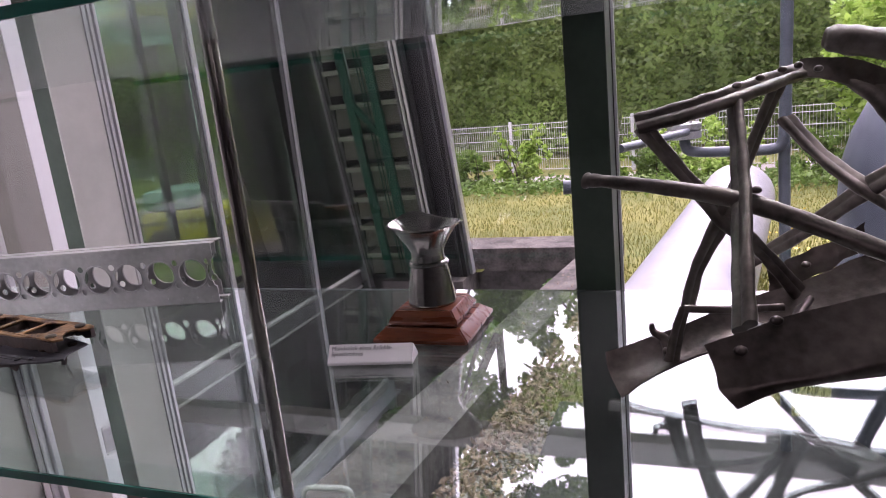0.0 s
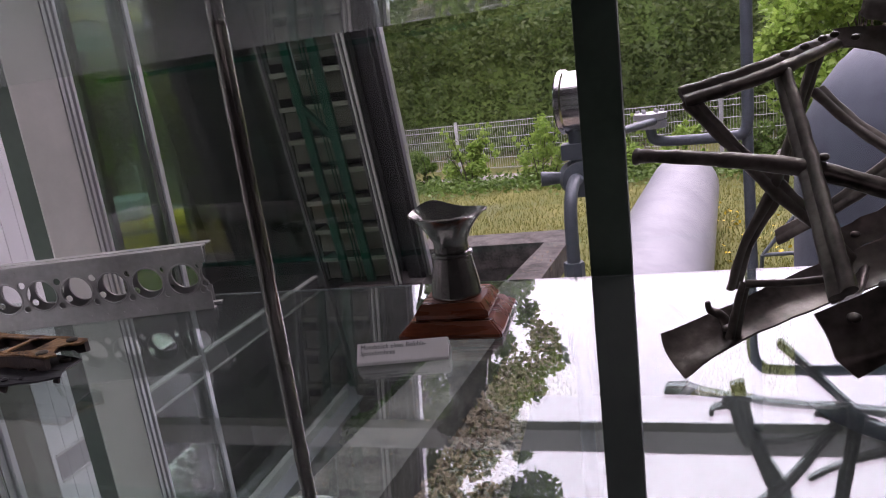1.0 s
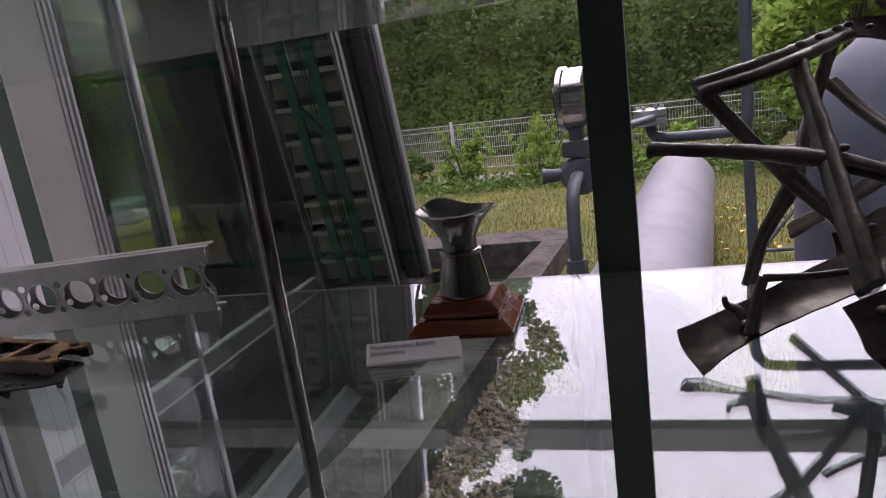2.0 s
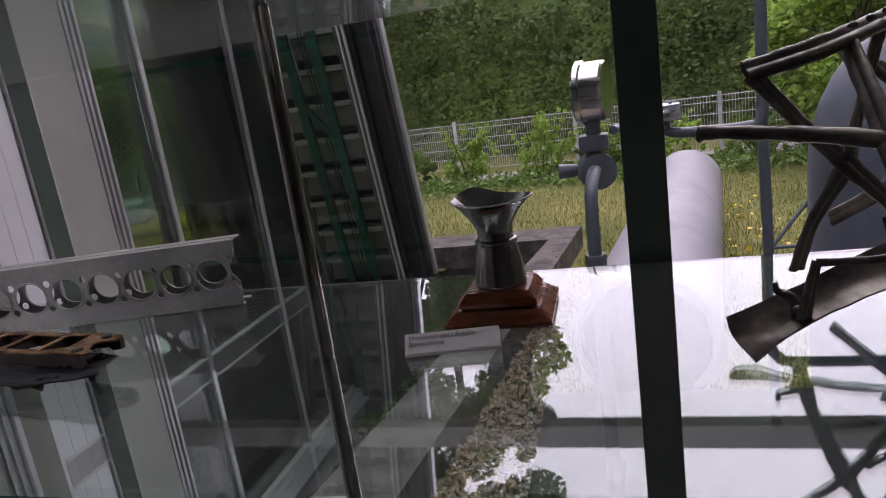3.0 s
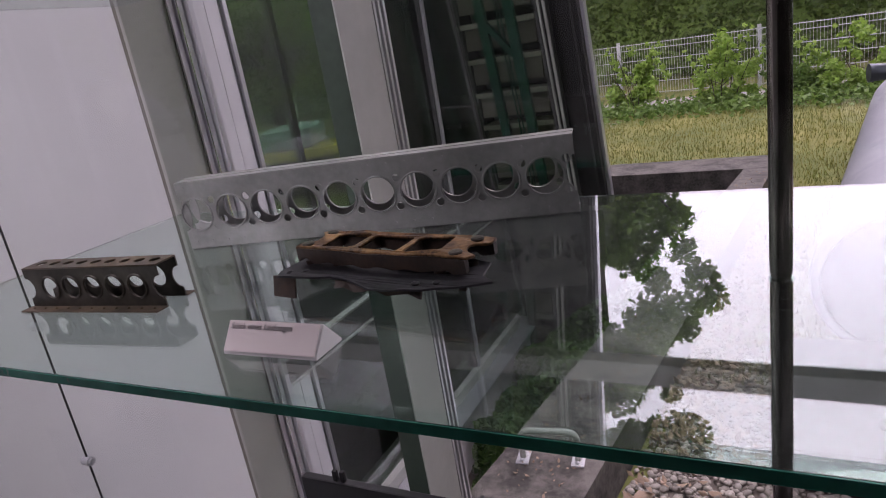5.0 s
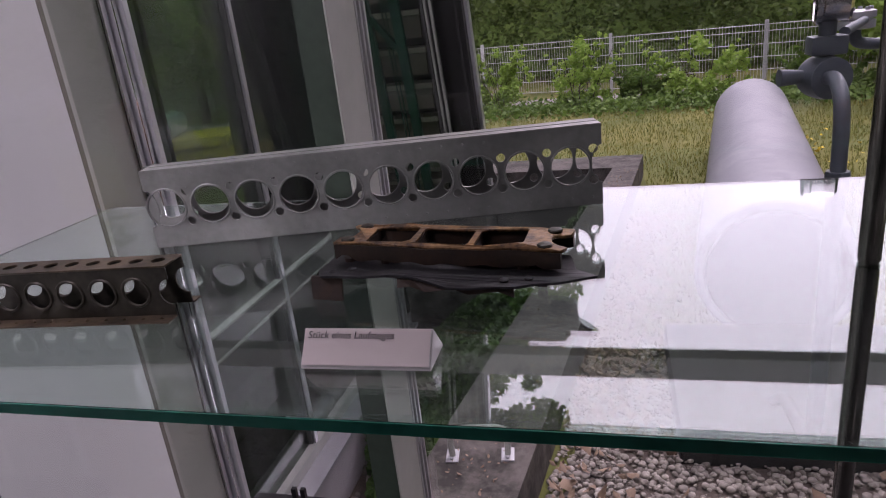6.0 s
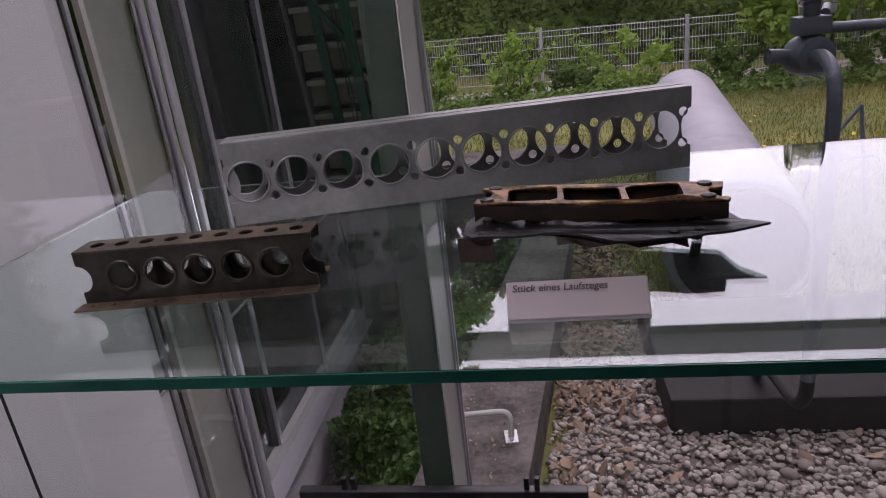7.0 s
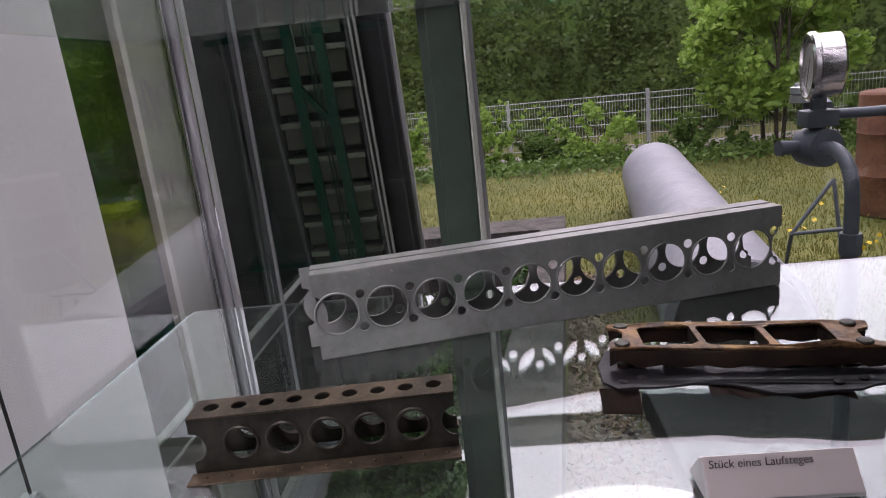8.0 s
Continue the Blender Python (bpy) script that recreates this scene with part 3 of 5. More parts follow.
kerb = thing("retaining_wall", (0, 0, 0), "weathered concrete wall round the light well", "wall")
kerb["kind"] = "structure"
bm = bmesh.new()
def prism(bm, pts, z0, z1):
    lo = [bm.verts.new((x, y, z0)) for x, y in pts]
    hi = [bm.verts.new((x, y, z1)) for x, y in pts]
    n = len(pts)
    bm.faces.new(lo[::-1])
    bm.faces.new(hi)
    for k in range(n):
        bm.faces.new((lo[k], lo[(k + 1) % n], hi[(k + 1) % n], hi[k]))
    bmesh.ops.bevel(bm, geom=[e for e in bm.edges if e.verts[0].co.z == z1 and e.verts[1].co.z == z1], offset=0.012, segments=2, affect="EDGES")
    return bm


prism(bm, [(wall_l(1.35), 1.35), (wall_r(1.35), 1.35), (wall_r(6.10), 6.10), (wall_l(6.10), 6.10)], -1.7, 0.205)
part("side_wall", bm, M["concrete"], kerb)
bm = bmesh.new()
prism(bm, [(-2.4, 6.105), (wall_r(6.105), 6.105), (wall_r(6.58), 6.58), (-2.4, 6.58)], -0.02, 0.205)
part("end_wall", bm, M["concrete"], kerb)
bm = bmesh.new()
prism(bm, [(-2.4, 6.12), (wall_l(6.12), 6.12), (wall_l(6.5), 6.5), (-2.4, 6.5)], -1.7, -0.025)
part("lower_course", bm, M["concrete_dark"], kerb)

handle = thing("grab_handle", (-1.313, 1.985, 0.205), "bent galvanised grab handle bolted to the concrete", "handle", turn=8)
part("bar", tube(bmesh.new(), spline([(-0.095, 0, 0.004), (-0.096, 0.004, 0.07), (-0.075, 0.008, 0.098), (0, 0.01, 0.10), (0.075, 0.008, 0.098), (0.096, 0.004, 0.07), (0.095, 0, 0.004)], 6), 0.011, 10), M["frame_grey"], handle, smooth=True)
for x in (-0.095, 0.095):
    bm = boxed(x - 0.022, x + 0.022, -0.035, 0.035, 0.0, 0.006, 0.0015)
    for y in (-0.022, 0.022):
        lathe(bm, [(0.007, 0.006), (0.007, 0.012), (0.004, 0.014)], 6, (x, y, 0))
    part("foot_plate", bm, M["galv"], handle)

# pebbles
def ball(sub):
    b = bmesh.new()
    bmesh.ops.create_icosphere(b, subdivisions=sub, radius=1.0)
    v = np.array([q.co[:] for q in b.verts])
    f = np.array([[q.index for q in g.verts] for g in b.faces])
    b.free()
    return v, f


def scatter_pebbles(name, pts, r0, r1, sub, label, zf):
    v, f = ball(sub)
    n = len(pts)
    s = rng.uniform(r0, r1, (n, 1)) * rng.uniform(0.75, 1.3, (n, 3)) * np.array([1, 1, 0.62])
    a = rng.uniform(0, 6.3, n)
    c, d = np.cos(a)[:, None], np.sin(a)[:, None]
    lump = 1 + 0.12 * np.sin(v[None, :, 0] * 3 + a[:, None]) * np.cos(v[None, :, 1] * 2.3 + 2 * a[:, None])
    p = v[None] * lump[:, :, None] * s[:, None]
    x, y = p[..., 0] * c - p[..., 1] * d, p[..., 0] * d + p[..., 1] * c
    out = np.stack([x + pts[:, None, 0], y + pts[:, None, 1], p[..., 2] + pts[:, None, 2]], -1)
    face = (f[None] + (np.arange(n) * len(v))[:, None, None]).reshape(-1, 3)
    ob = stuff(name, out.reshape(-1, 3), face, M["pebble"], label, "gravel")
    ob.data.polygons.foreach_set("use_smooth", [True] * len(ob.data.polygons))
    return ob


n = 15000
py = 1.34 + (rng.uniform(0, 1, n) ** 1.25) * 1.9
px = wall_r(py) + 0.02 + rng.uniform(0, 1, n) * 2.2
pts = np.stack([px, py, rng.uniform(0.002, 0.022, n)], 1)
scatter_pebbles("pebbles", pts, 0.004, 0.0155, 2, "rounded grey and brown river pebbles in a strip", 0)
n = 40
py = rng.uniform(1.4, 2.4, n)
pts = np.stack([wall_r(py) + 0.1 + rng.uniform(0, 1, n) * 1.4, py, np.full(n, 0.022)], 1)
scatter_pebbles("large_pebbles", pts, 0.017, 0.029, 2, "larger smooth pebbles lying among the gravel", 0)
v, f = leaves(np.stack([wall_r(py) + 0.1 + rng.uniform(0, 1, n) * 1.2, py[::-1], np.full(n, 0.038)], 1), 0.034, 0.4, 3.0, 0.25, 0.6)
stuff("oak_leaves", v, f, M["dry_leaf"], "single dry oak leaves lying on the gravel", "leaves")
n = 1500
pts = np.stack([rng.uniform(-2.78, -1.45, n), rng.uniform(1.4, 5.6, n), np.full(n, -1.605)], 1)
scatter_pebbles("pit_pebbles", pts, 0.02, 0.045, 1, "pebbles at the bottom of the light well", 0)

# dry leaves along the wall
n = 3000
ly = 1.6 + rng.uniform(0, 1, n) ** 0.8 * 3.6
keep = (ly > 2.35) | (rng.uniform(0, 1, n) < 0.2)
ly = ly[keep]
n = len(ly)
lx = wall_r(ly) + 0.02 + np.abs(rng.normal(0, 0.17, n))
v, f = leaves(np.stack([lx, ly, 0.025 + rng.uniform(0, 0.03, n)], 1), 0.020, 0.5, 2.5, 0.3, 0.5)
stuff("fallen_leaves", v, f, M["dry_leaf"], "dry brown fallen leaves beside the concrete wall", "leaves")
# leaf litter and bits on the wall top
n = 520
ly = rng.uniform(1.5, 6, n)
lx = wall_l(ly) + rng.uniform(0.03, 0.3, n)
v, f = leaves(np.stack([lx, ly, np.full(n, 0.212)], 1), 0.0065, 0.6, 3, 0.2, 0.6)
stuff("litter", v, f, M["dry_leaf"], "small dry bits lying on the concrete", "leaves")
# ivy in the light well
n = 22000
iy = rng.uniform(1.9, 5.7, n)
u = rng.uniform(0, 1, n) ** 1.1
span = (wall_l(iy) - 0.01 - (WX + 0.12)) * np.clip(0.64 + 0.2 * (iy - 2.5), 0.5, 1.0)
ix = wall_l(iy) - 0.01 - u * span
lump = 0.14 * np.sin(iy * 5.1) + 0.1 * np.sin(iy * 11 + ix * 9)
iz = 0.10 - 1.45 * u ** 0.8 + lump * 0.6 - 0.25 * rng.uniform(0, 1, n) ** 2.5 - 0.9 * np.clip(2.5 - iy, 0, 1)
iz = np.maximum(iz, -1.58)
v, f = leaves(np.stack([ix, iy, iz], 1), 0.036, 0.35, 1.2, 0.25, 0.8)
stuff("ivy", v, f, M["ivy"], "dark green ivy climbing in the light well", "ivy")

# grass
n = 90000
gy = 2.9 + rng.uniform(0, 1, n) ** 1.3 * 9.0
gx = rng.uniform(-3.2, 5.5, n) * (0.55 + gy / 12)
keep = ~((gx < wall_r(gy) + 0.05) & (gy < 6.7))
gx, gy = gx[keep], gy[keep]
n = len(gx)
h = rng.uniform(0.018, 0.055, n) * (1 + 0.9 * (rng.uniform(0, 1, n) < 0.08))
a = rng.uniform(0, 6.3, n)
w = rng.uniform(0.003, 0.007, n)
dx, dy = np.cos(a), np.sin(a)
bend = rng.uniform(0.1, 0.7, n) * h
v = np.stack([np.stack([gx - dy * w, gy + dx * w, np.zeros(n)], 1), np.stack([gx + dy * w, gy - dx * w, np.zeros(n)], 1),
              np.stack([gx + dx * bend, gy + dy * bend, h], 1)], 1).reshape(-1, 3)
stuff("grass", v, np.arange(3 * n).reshape(-1, 3), M["grass"], "unmown yellow-green lawn grass", "grass")
# yellow wild flowers
n = 90
cx = np.concatenate([rng.normal(0.8, 0.22, 50), rng.normal(1.75, 0.3, 40)])
cy = np.concatenate([rng.normal(6.2, 0.5, 50), rng.normal(5.0, 0.4, 40)])
v, f = leaves(np.stack([cx, cy, rng.uniform(0.12, 0.34, n)], 1), 0.02, 0.3, 2, 0.2, 0.9)
stuff("wild_flowers", v, f, M["petal"], "yellow wild flowers standing in the lawn", "flowers")

# ---- fence ----
fence = thing("mesh_fence", (0, 0, 0), "galvanised double-rod mesh fence with square posts", "fence")
FD = Vector((2.43, -0.58, 0)).normalized()
F0 = Vector((-0.93, 12.85, 0))
bm = bmesh.new()
hb = bmesh.new()
for s in np.arange(-20, 22.6, 0.05):
    p = F0 + FD * float(s)
    box(bm, p.x - 0.003, p.x + 0.003, p.y - 0.003, p.y + 0.003, 0.03, 0.98)
for z in (0.06, 0.26, 0.46, 0.66, 0.86, 0.96):
    a, b = F0 + FD * -20, F0 + FD * 22.6
    tube(hb, [(a.x, a.y - 0.012, z), (b.x, b.y - 0.012, z)], 0.007, 6)
ob = part("rods", bm, M["galv"], fence)
ob["kind"] = "stuff"
part("cross_wire", hb, M["galv"], fence)
for k in range(-8, 9):
    p = F0 + FD * 2.5 * k
    part("post", boxed(p.x - 0.03, p.x + 0.03, p.y - 0.06, p.y - 0.015, 0, 1.03, 0.003), M["galv"], fence)

# ---- trees and bushes ----
def clumps_in(cx, cy, cz, rx, ry, rz, n, r0, r1):
    d = rng.normal(size=(n, 3))
    d /= np.linalg.norm(d, axis=1)[:, None]
    d *= rng.uniform(0.35, 1, (n, 1)) ** 0.5
    return np.c_[cx + d[:, 0] * rx, cy + d[:, 1] * ry, cz + d[:, 2] * rz, rng.uniform(r0, r1, n)]


def tree(name, x, y, height, trunk_r, clumps, nleaf, size, material, label, category="tree", stems=1, hold=0.8):
    ob = thing(name, (x, y, 0), label, category)
    bm = bmesh.new()
    for s in range(stems):
        sx, sy = (rng.normal(0, 0.12), rng.normal(0, 0.12)) if stems > 1 else (0, 0)
        top = (sx * 3 + rng.normal(0, 0.1), sy * 3, height * hold)
        tube(bm, spline([(sx, sy, -0.05), (sx * 1.5, sy * 1.4, height * 0.3), top], 5), [trunk_r * (1 - 0.7 * k / 10) for k in range(11)], 7)
    pick = clumps[rng.permutation(len(clumps))[: min(14, len(clumps))]]
    for c in pick:
        z0 = min(height * hold * 0.9, max(0.1, (c[2]) * 0.6))
        tube(bm, spline([(0, 0, z0), ((c[0] - x) * 0.5, (c[1] - y) * 0.5, (z0 + c[2]) / 2 + 0.05), (c[0] - x, c[1] - y, c[2])], 4),
             [trunk_r * 0.4 * (1 - 0.8 * k / 8) for k in range(9)], 5)
    part("trunk", bm, M["bark"], ob)
    v, f = leaves(crown(nleaf, clumps, 0.35), size, 0.4, 0.4)
    stuff("crown", v - np.array([x, y, 0]), f, material, "", "", ob)
    return ob


# tall hedge behind the fence
hc = []
for x in np.arange(-24, 20, 0.75):
    for z in np.arange(0.4, 4.3, 0.8):
        hc.append((x + rng.normal(0, 0.3), 15.4 - 0.18 * x + rng.normal(0, 0.4) + 0.15 * z, z + rng.normal(0, 0.25), rng.uniform(0.5, 0.95)))
v, f = leaves(crown(125000, hc, 0.22), 0.058, 0.45, 0.3)
stuff("hedge", v, f, M["leaf_dark"], "tall dense dark green hedge behind the fence", "hedge")
bm = bmesh.new()
vs = []
for i, x in enumerate(np.arange(-60, 61, 1.5)):
    vs.append([bm.verts.new((x, 16.4 - 0.18 * x + rng.normal(0, 0.25), z + (rng.normal(0, 0.3) if z > 3.9 else 0))) for z in (-0.1, 1.1, 2.2, 3.2, 4.2)])
for a, b in zip(vs, vs[1:]):
    for k in range(4):
        bm.faces.new((a[k], b[k], b[k + 1], a[k + 1]))
structure("backdrop", bm, M["leaf_dark"], "dark depth of the wood behind the hedge", "hedge")
c = clumps_in(-5.4, 17.4, 10.2, 3.8, 1.6, 7.2, 120, 0.3, 0.9)
c[:, 0] -= 0.13 * np.maximum(0, c[:, 2] - 5)
tree("tall_tree", -5.4, 18.2, 16.5, 0.26, c, 50000, 0.10, M["leaf_mid"], "tall dark broad-leaved tree behind the hedge")
tree("tall_tree", -9.5, 14.5, 15.0, 0.22, clumps_in(-9.5, 14.5, 8.2, 3.0, 2.0, 6.2, 80, 0.5, 1.1), 26000, 0.10, M["leaf_dark"], "tall dark broad-leaved tree behind the hedge")
tree("young_maple", 3.15, 10.9, 2.6, 0.04, clumps_in(3.1, 10.9, 1.75, 1.35, 0.8, 1.25, 60, 0.18, 0.40), 11000, 0.062, M["leaf_light"], "young tree with fresh light green leaves", stems=3)
for x, y, h, r, fresh in ((-2.75, 11.5, 1.0, 0.36, 1), (-1.45, 11.3, 1.08, 0.55, 1), (-3.7, 11.6, 0.75, 0.42, 0), (0.45, 11.2, 1.0, 0.75, 1), (2.0, 11.1, 0.62, 0.8, 0), (-0.45, 11.5, 0.55, 0.4, 0), (4.4, 11.0, 0.7, 0.8, 0)):
    c = clumps_in(x, y, h * 0.42, r, r * 0.7, h * 0.45, 34, 0.05, 0.14)
    c[:, 2] = np.maximum(0.08, c[:, 2] * (1.15 - 0.6 * np.abs(c[:, 0] - x) / r))
    # upright leafy shoots
    sx = x + rng.normal(0, r * 0.5, 7)
    tip = h * rng.uniform(0.75, 1.12, 7)
    for k in range(5):
        c = np.vstack([c, np.c_[sx + 0.07 * k * np.sign(sx - x), np.full(7, y), tip * (0.5 + 0.12 * k), np.full(7, 0.075 - 0.011 * k)]])
    tree("bush", x, y, h, 0.010, c, 2700, 0.036, M["leaf_light"] if fresh else M["leaf_mid"], "loose green bush growing in front of the fence", "bush", stems=5, hold=0.85)
# low ground cover in front of the fence
n = 9000
gx = rng.uniform(-5, 7, n)
v, f = leaves(np.stack([gx, 10.7 + rng.normal(0, 0.35, n) - 0.1 * gx, np.abs(rng.normal(0, 0.085, n)) + 0.02], 1), 0.04, 0.4, 1.2)
stuff("ground_cover", v, f, M["leaf_mid"], "low leafy ground cover at the edge of the lawn", "plants")

# trees and a vehicle beyond the wing, seen through its glass
for x, y in ((-8.6, 9.6), (-9.5, 13.0), (-10.5, 7.5)):
    tree("garden_tree", x, y, 5.5, 0.12, clumps_in(x, y, 2.4, 1.3, 1.1, 1.3, 44, 0.3, 0.55), 10000, 0.07, M["leaf_light"], "leafy green tree at the side of the lawn")
# tall hedge and backing out of view, added to block the eastern sky
hc = []
for y in np.arange(-9, 11.5, 0.85):
    for z in np.arange(0.4, 14.0, 0.95):
        hc.append((7.6 + rng.normal(0, 0.35) + 0.08 * z, y + rng.normal(0, 0.3), z + rng.normal(0, 0.3), rng.uniform(0.6, 1.1)))
v, f = leaves(crown(42000, hc, 0.22), 0.12, 0.45, 0.3)
stuff("side_hedge", v, f, M["leaf_dark"], "unseen tall hedge added to screen off the sky at the side", "hedge")
structure("side_backdrop", boxed(9.4, 9.6, -12, 12.5, -0.1, 13.6), M["leaf_dark"], "unseen backing sheet added to screen off the sky behind the side hedge", "hedge")
van = thing("parked_cart", (-6.15, 7.2, 0), "small yellow parked cart with a pale blue rounded roof", "vehicle", turn=20)
part("body", boxed(-0.62, 0.74, -0.4, 0.4, 0.16, 0.60, 0.06), M["yellow"], van)
part("roof", boxed(-0.60, 0.16, -0.38, 0.38, 0.60, 0.88, 0.12), M["pale_blue"], van)
part("stripe", boxed(-0.625, 0.745, -0.405, 0.405, 0.44, 0.48, 0.01), M["ink"], van)
for x in (-0.38, 0.5):
    for y in (-0.37, 0.37):
        bm = lathe(bmesh.new(), [(0.12, -0.06), (0.19, -0.06), (0.19, 0.06), (0.12, 0.06)], 24)
        bmesh.ops.transform(bm, matrix=pose(x, y, 0.19, 90), verts=bm.verts[:])
        part("wheel", bm, M["gasket"], van)

# ---- outdoor pipework ----
A0, A1 = Vector((-0.16, 3.16, 0.375)), Vector((0.47, 7.45, 0.375))
big = thing("large_pipe", (0, 0, 0), "thick pale grey painted pipe lying along the lawn", "pipe")
ax = (A1 - A0).normalized()
L = (A1 - A0).length
rows = [(0.30, -0.005), (0.335, 0.0), (0.345, 0.012)] + [(0.345, L * k / 12) for k in range(1, 13)]
rows += [(0.345 * math.cos(a), L + 0.30 * math.sin(a)) for a in (0.3, 0.6, 0.9, 1.15, 1.35, 1.5)]
bm = lathe(bmesh.new(), rows, 56)
bmesh.ops.transform(bm, matrix=Matrix.Translation(A0) @ ax.to_track_quat("Z", "Y").to_matrix().to_4x4(), verts=bm.verts[:])
part("shell", bm, M["pipe_white"], big, smooth=True)
bm = lathe(bmesh.new(), [(0.02, -0.02), (0.29, -0.02), (0.30, -0.006)], 48)
bmesh.ops.transform(bm, matrix=Matrix.Translation(A0) @ ax.to_track_quat("Z", "Y").to_matrix().to_4x4(), verts=bm.verts[:])
part("end_plate", bm, M["gasket"], big, "dark end plate")
for s in (0.15, 0.55, 0.9):
    p = A0 + (A1 - A0) * s
    part("support", boxed(p.x - 0.2, p.x + 0.2, p.y - 0.05, p.y + 0.05, 0, 0.12, 0.006), M["paint_blue"], big)

# plinth blackened to stand for the shadow lying there
plinth = thing("plinth", (0.35, 2.76, 0), "low plinth coloured near-black for the deep shadow in front of the pipe", "plinth")
part("block", boxed(-0.99, 0.95, -0.49, 0.34, 0.0, 0.16, 0.012), M["shadow_black"], plinth)
gauge = thing("pressure_gauge", (-0.285, 2.21, 1.60), "round chromed pressure gauge on a blue-grey valve pipe", "gauge")
face = pose(0, 0, 0, 0, -90, -12)
bm = lathe(bmesh.new(), [(0.086, -0.052), (0.092, -0.045), (0.092, 0.012), (0.098, 0.016), (0.099, 0.03), (0.093, 0.036), (0.087, 0.036), (0.086, 0.026)], 56)
bmesh.ops.transform(bm, matrix=face, verts=bm.verts[:])
part("case", bm, M["chrome"], gauge, "polished metal case", smooth=True)
bm = lathe(bmesh.new(), [(0.0855, 0.020), (0.0855, 0.0265)], 48)
bmesh.ops.transform(bm, matrix=face, verts=bm.verts[:])
part("dial", bm, M["dial"], gauge, "pale dial")
bm = bmesh.new()
for k in range(28):
    a = radians(-135 + 270 * k / 27)
    box(bm, -0.0012, 0.0012, 0.066, 0.080, 0.0268, 0.0276, 0, Matrix.Rotation(a, 4, "Z"))
box(bm, -0.0016, 0.0016, -0.02, 0.062, 0.0282, 0.0292, 0, Matrix.Rotation(radians(70), 4, "Z"))
bmesh.ops.transform(bm, matrix=face, verts=bm.verts[:])
part("scale", bm, M["ink"], gauge)

line = thing("gauge_pipe", (-0.285, 2.21, 0), "blue-grey valve and bent pipe carrying the gauge", "pipe")
bm = bmesh.new()
tube(bm, [(0, 0, 1.40), (0, 0, 1.51)], 0.022, 16)
box(bm, -0.045, 0.045, -0.04, 0.04, 1.425, 1.475, 0.008)
part("stem", bm, M["paint_blue"], line, smooth=True)
bm = lathe(bmesh.new(), [(0.03, -0.05), (0.055, -0.045), (0.058, -0.02), (0.058, 0.02), (0.055, 0.045), (0.03, 0.05)], 32)
bmesh.ops.transform(bm, matrix=pose(0, 0, 1.364, 90, 0, 12), verts=bm.verts[:])
part("valve_body", bm, M["paint_blue"], line, smooth=True)
bm = bmesh.new()
tube(bm, [(-0.05, 0.0, 1.37), (-0.115, -0.01, 1.372)], [0.018, 0.024], 14)
part("valve_knob", bm, M["paint_blue"], line, smooth=True)
bm = tube(bmesh.new(), spline([(0, -0.03, 1.364), (-0.005, -0.12, 1.372), (-0.012, -0.205, 1.34), (-0.015, -0.24, 1.27), (-0.015, -0.245, 1.15)], 7), 0.019, 16)
part("bend", bm, M["paint_blue"], line, smooth=True)
bm = bmesh.new()
tube(bm, [(-0.015, -0.245, 1.15), (-0.015, -0.245, 0.43)], 0.022, 16)
lathe(bm, [(0.028, 1.10), (0.030, 1.105), (0.030, 1.155), (0.028, 1.16)], 8, (-0.015, -0.245, 0))
part("riser_pipe", bm, M["paint_blue"], line, smooth=True)

part("foot_bend", tube(bmesh.new(), spline([(-0.015, -0.245, 0.44), (-0.015, -0.235, 0.36), (-0.015, -0.16, 0.30), (-0.012, 0.10, 0.26), (-0.01, 0.26, 0.15)], 6), 0.021, 14), M["shadow_black"], line, "dark lower bend running into the plinth", smooth=True)
hp = thing("overhead_pipework", (0.304, 2.77, 0), "blue-grey upright pipe with a flanged side branch", "pipe")
part("upright", tube(bmesh.new(), spline([(0, 0, 1.44), (0, 0, 1.9), (0.003, 0, 2.18), (0.03, 0.0, 2.25), (0.10, 0.0, 2.275), (0.5, 0.0, 2.28), (1.9, 0, 2.28)], 8), 0.021, 16), M["paint_blue"], hp, smooth=True)
part("branch", tube(bmesh.new(), spline([(0, 0, 1.46), (-0.012, 0, 1.40), (-0.06, 0.01, 1.385), (-0.2, 0.03, 1.385), (-0.29, 0.05, 1.387), (-0.33, 0.06, 1.40), (-0.339, 0.06, 1.44)], 6), 0.02, 14), M["paint_blue"], hp, smooth=True)
bm = bmesh.new()
lathe(bm, [(0.055, 1.44), (0.062, 1.443), (0.062, 1.468), (0.055, 1.470)], 32, (-0.339, 0.06, 0))
lathe(bm, [(0.055, 1.474), (0.062, 1.476), (0.062, 1.498), (0.05, 1.502)], 32, (-0.339, 0.06, 0))
for k in range(6):
    a = k * math.pi / 3
    lathe(bm, [(0.008, 1.502), (0.008, 1.512)], 6, (-0.339 + 0.045 * math.cos(a), 0.06 + 0.045 * math.sin(a), 0))
part("flange", bm, M["galv"], hp, "grey bolted flange", smooth=True)
part("side_branch", tube(bmesh.new(), [(-0.33, 0.0, 1.47), (-0.53, -0.5, 1.475)], 0.014, 12), M["paint_blue"], hp, smooth=True)
part("ground_leg", tube(bmesh.new(), [(0.0, 0.02, 1.42), (0.03, 0.03, 0.0)], 0.02, 14), M["paint_blue"], hp, smooth=True)

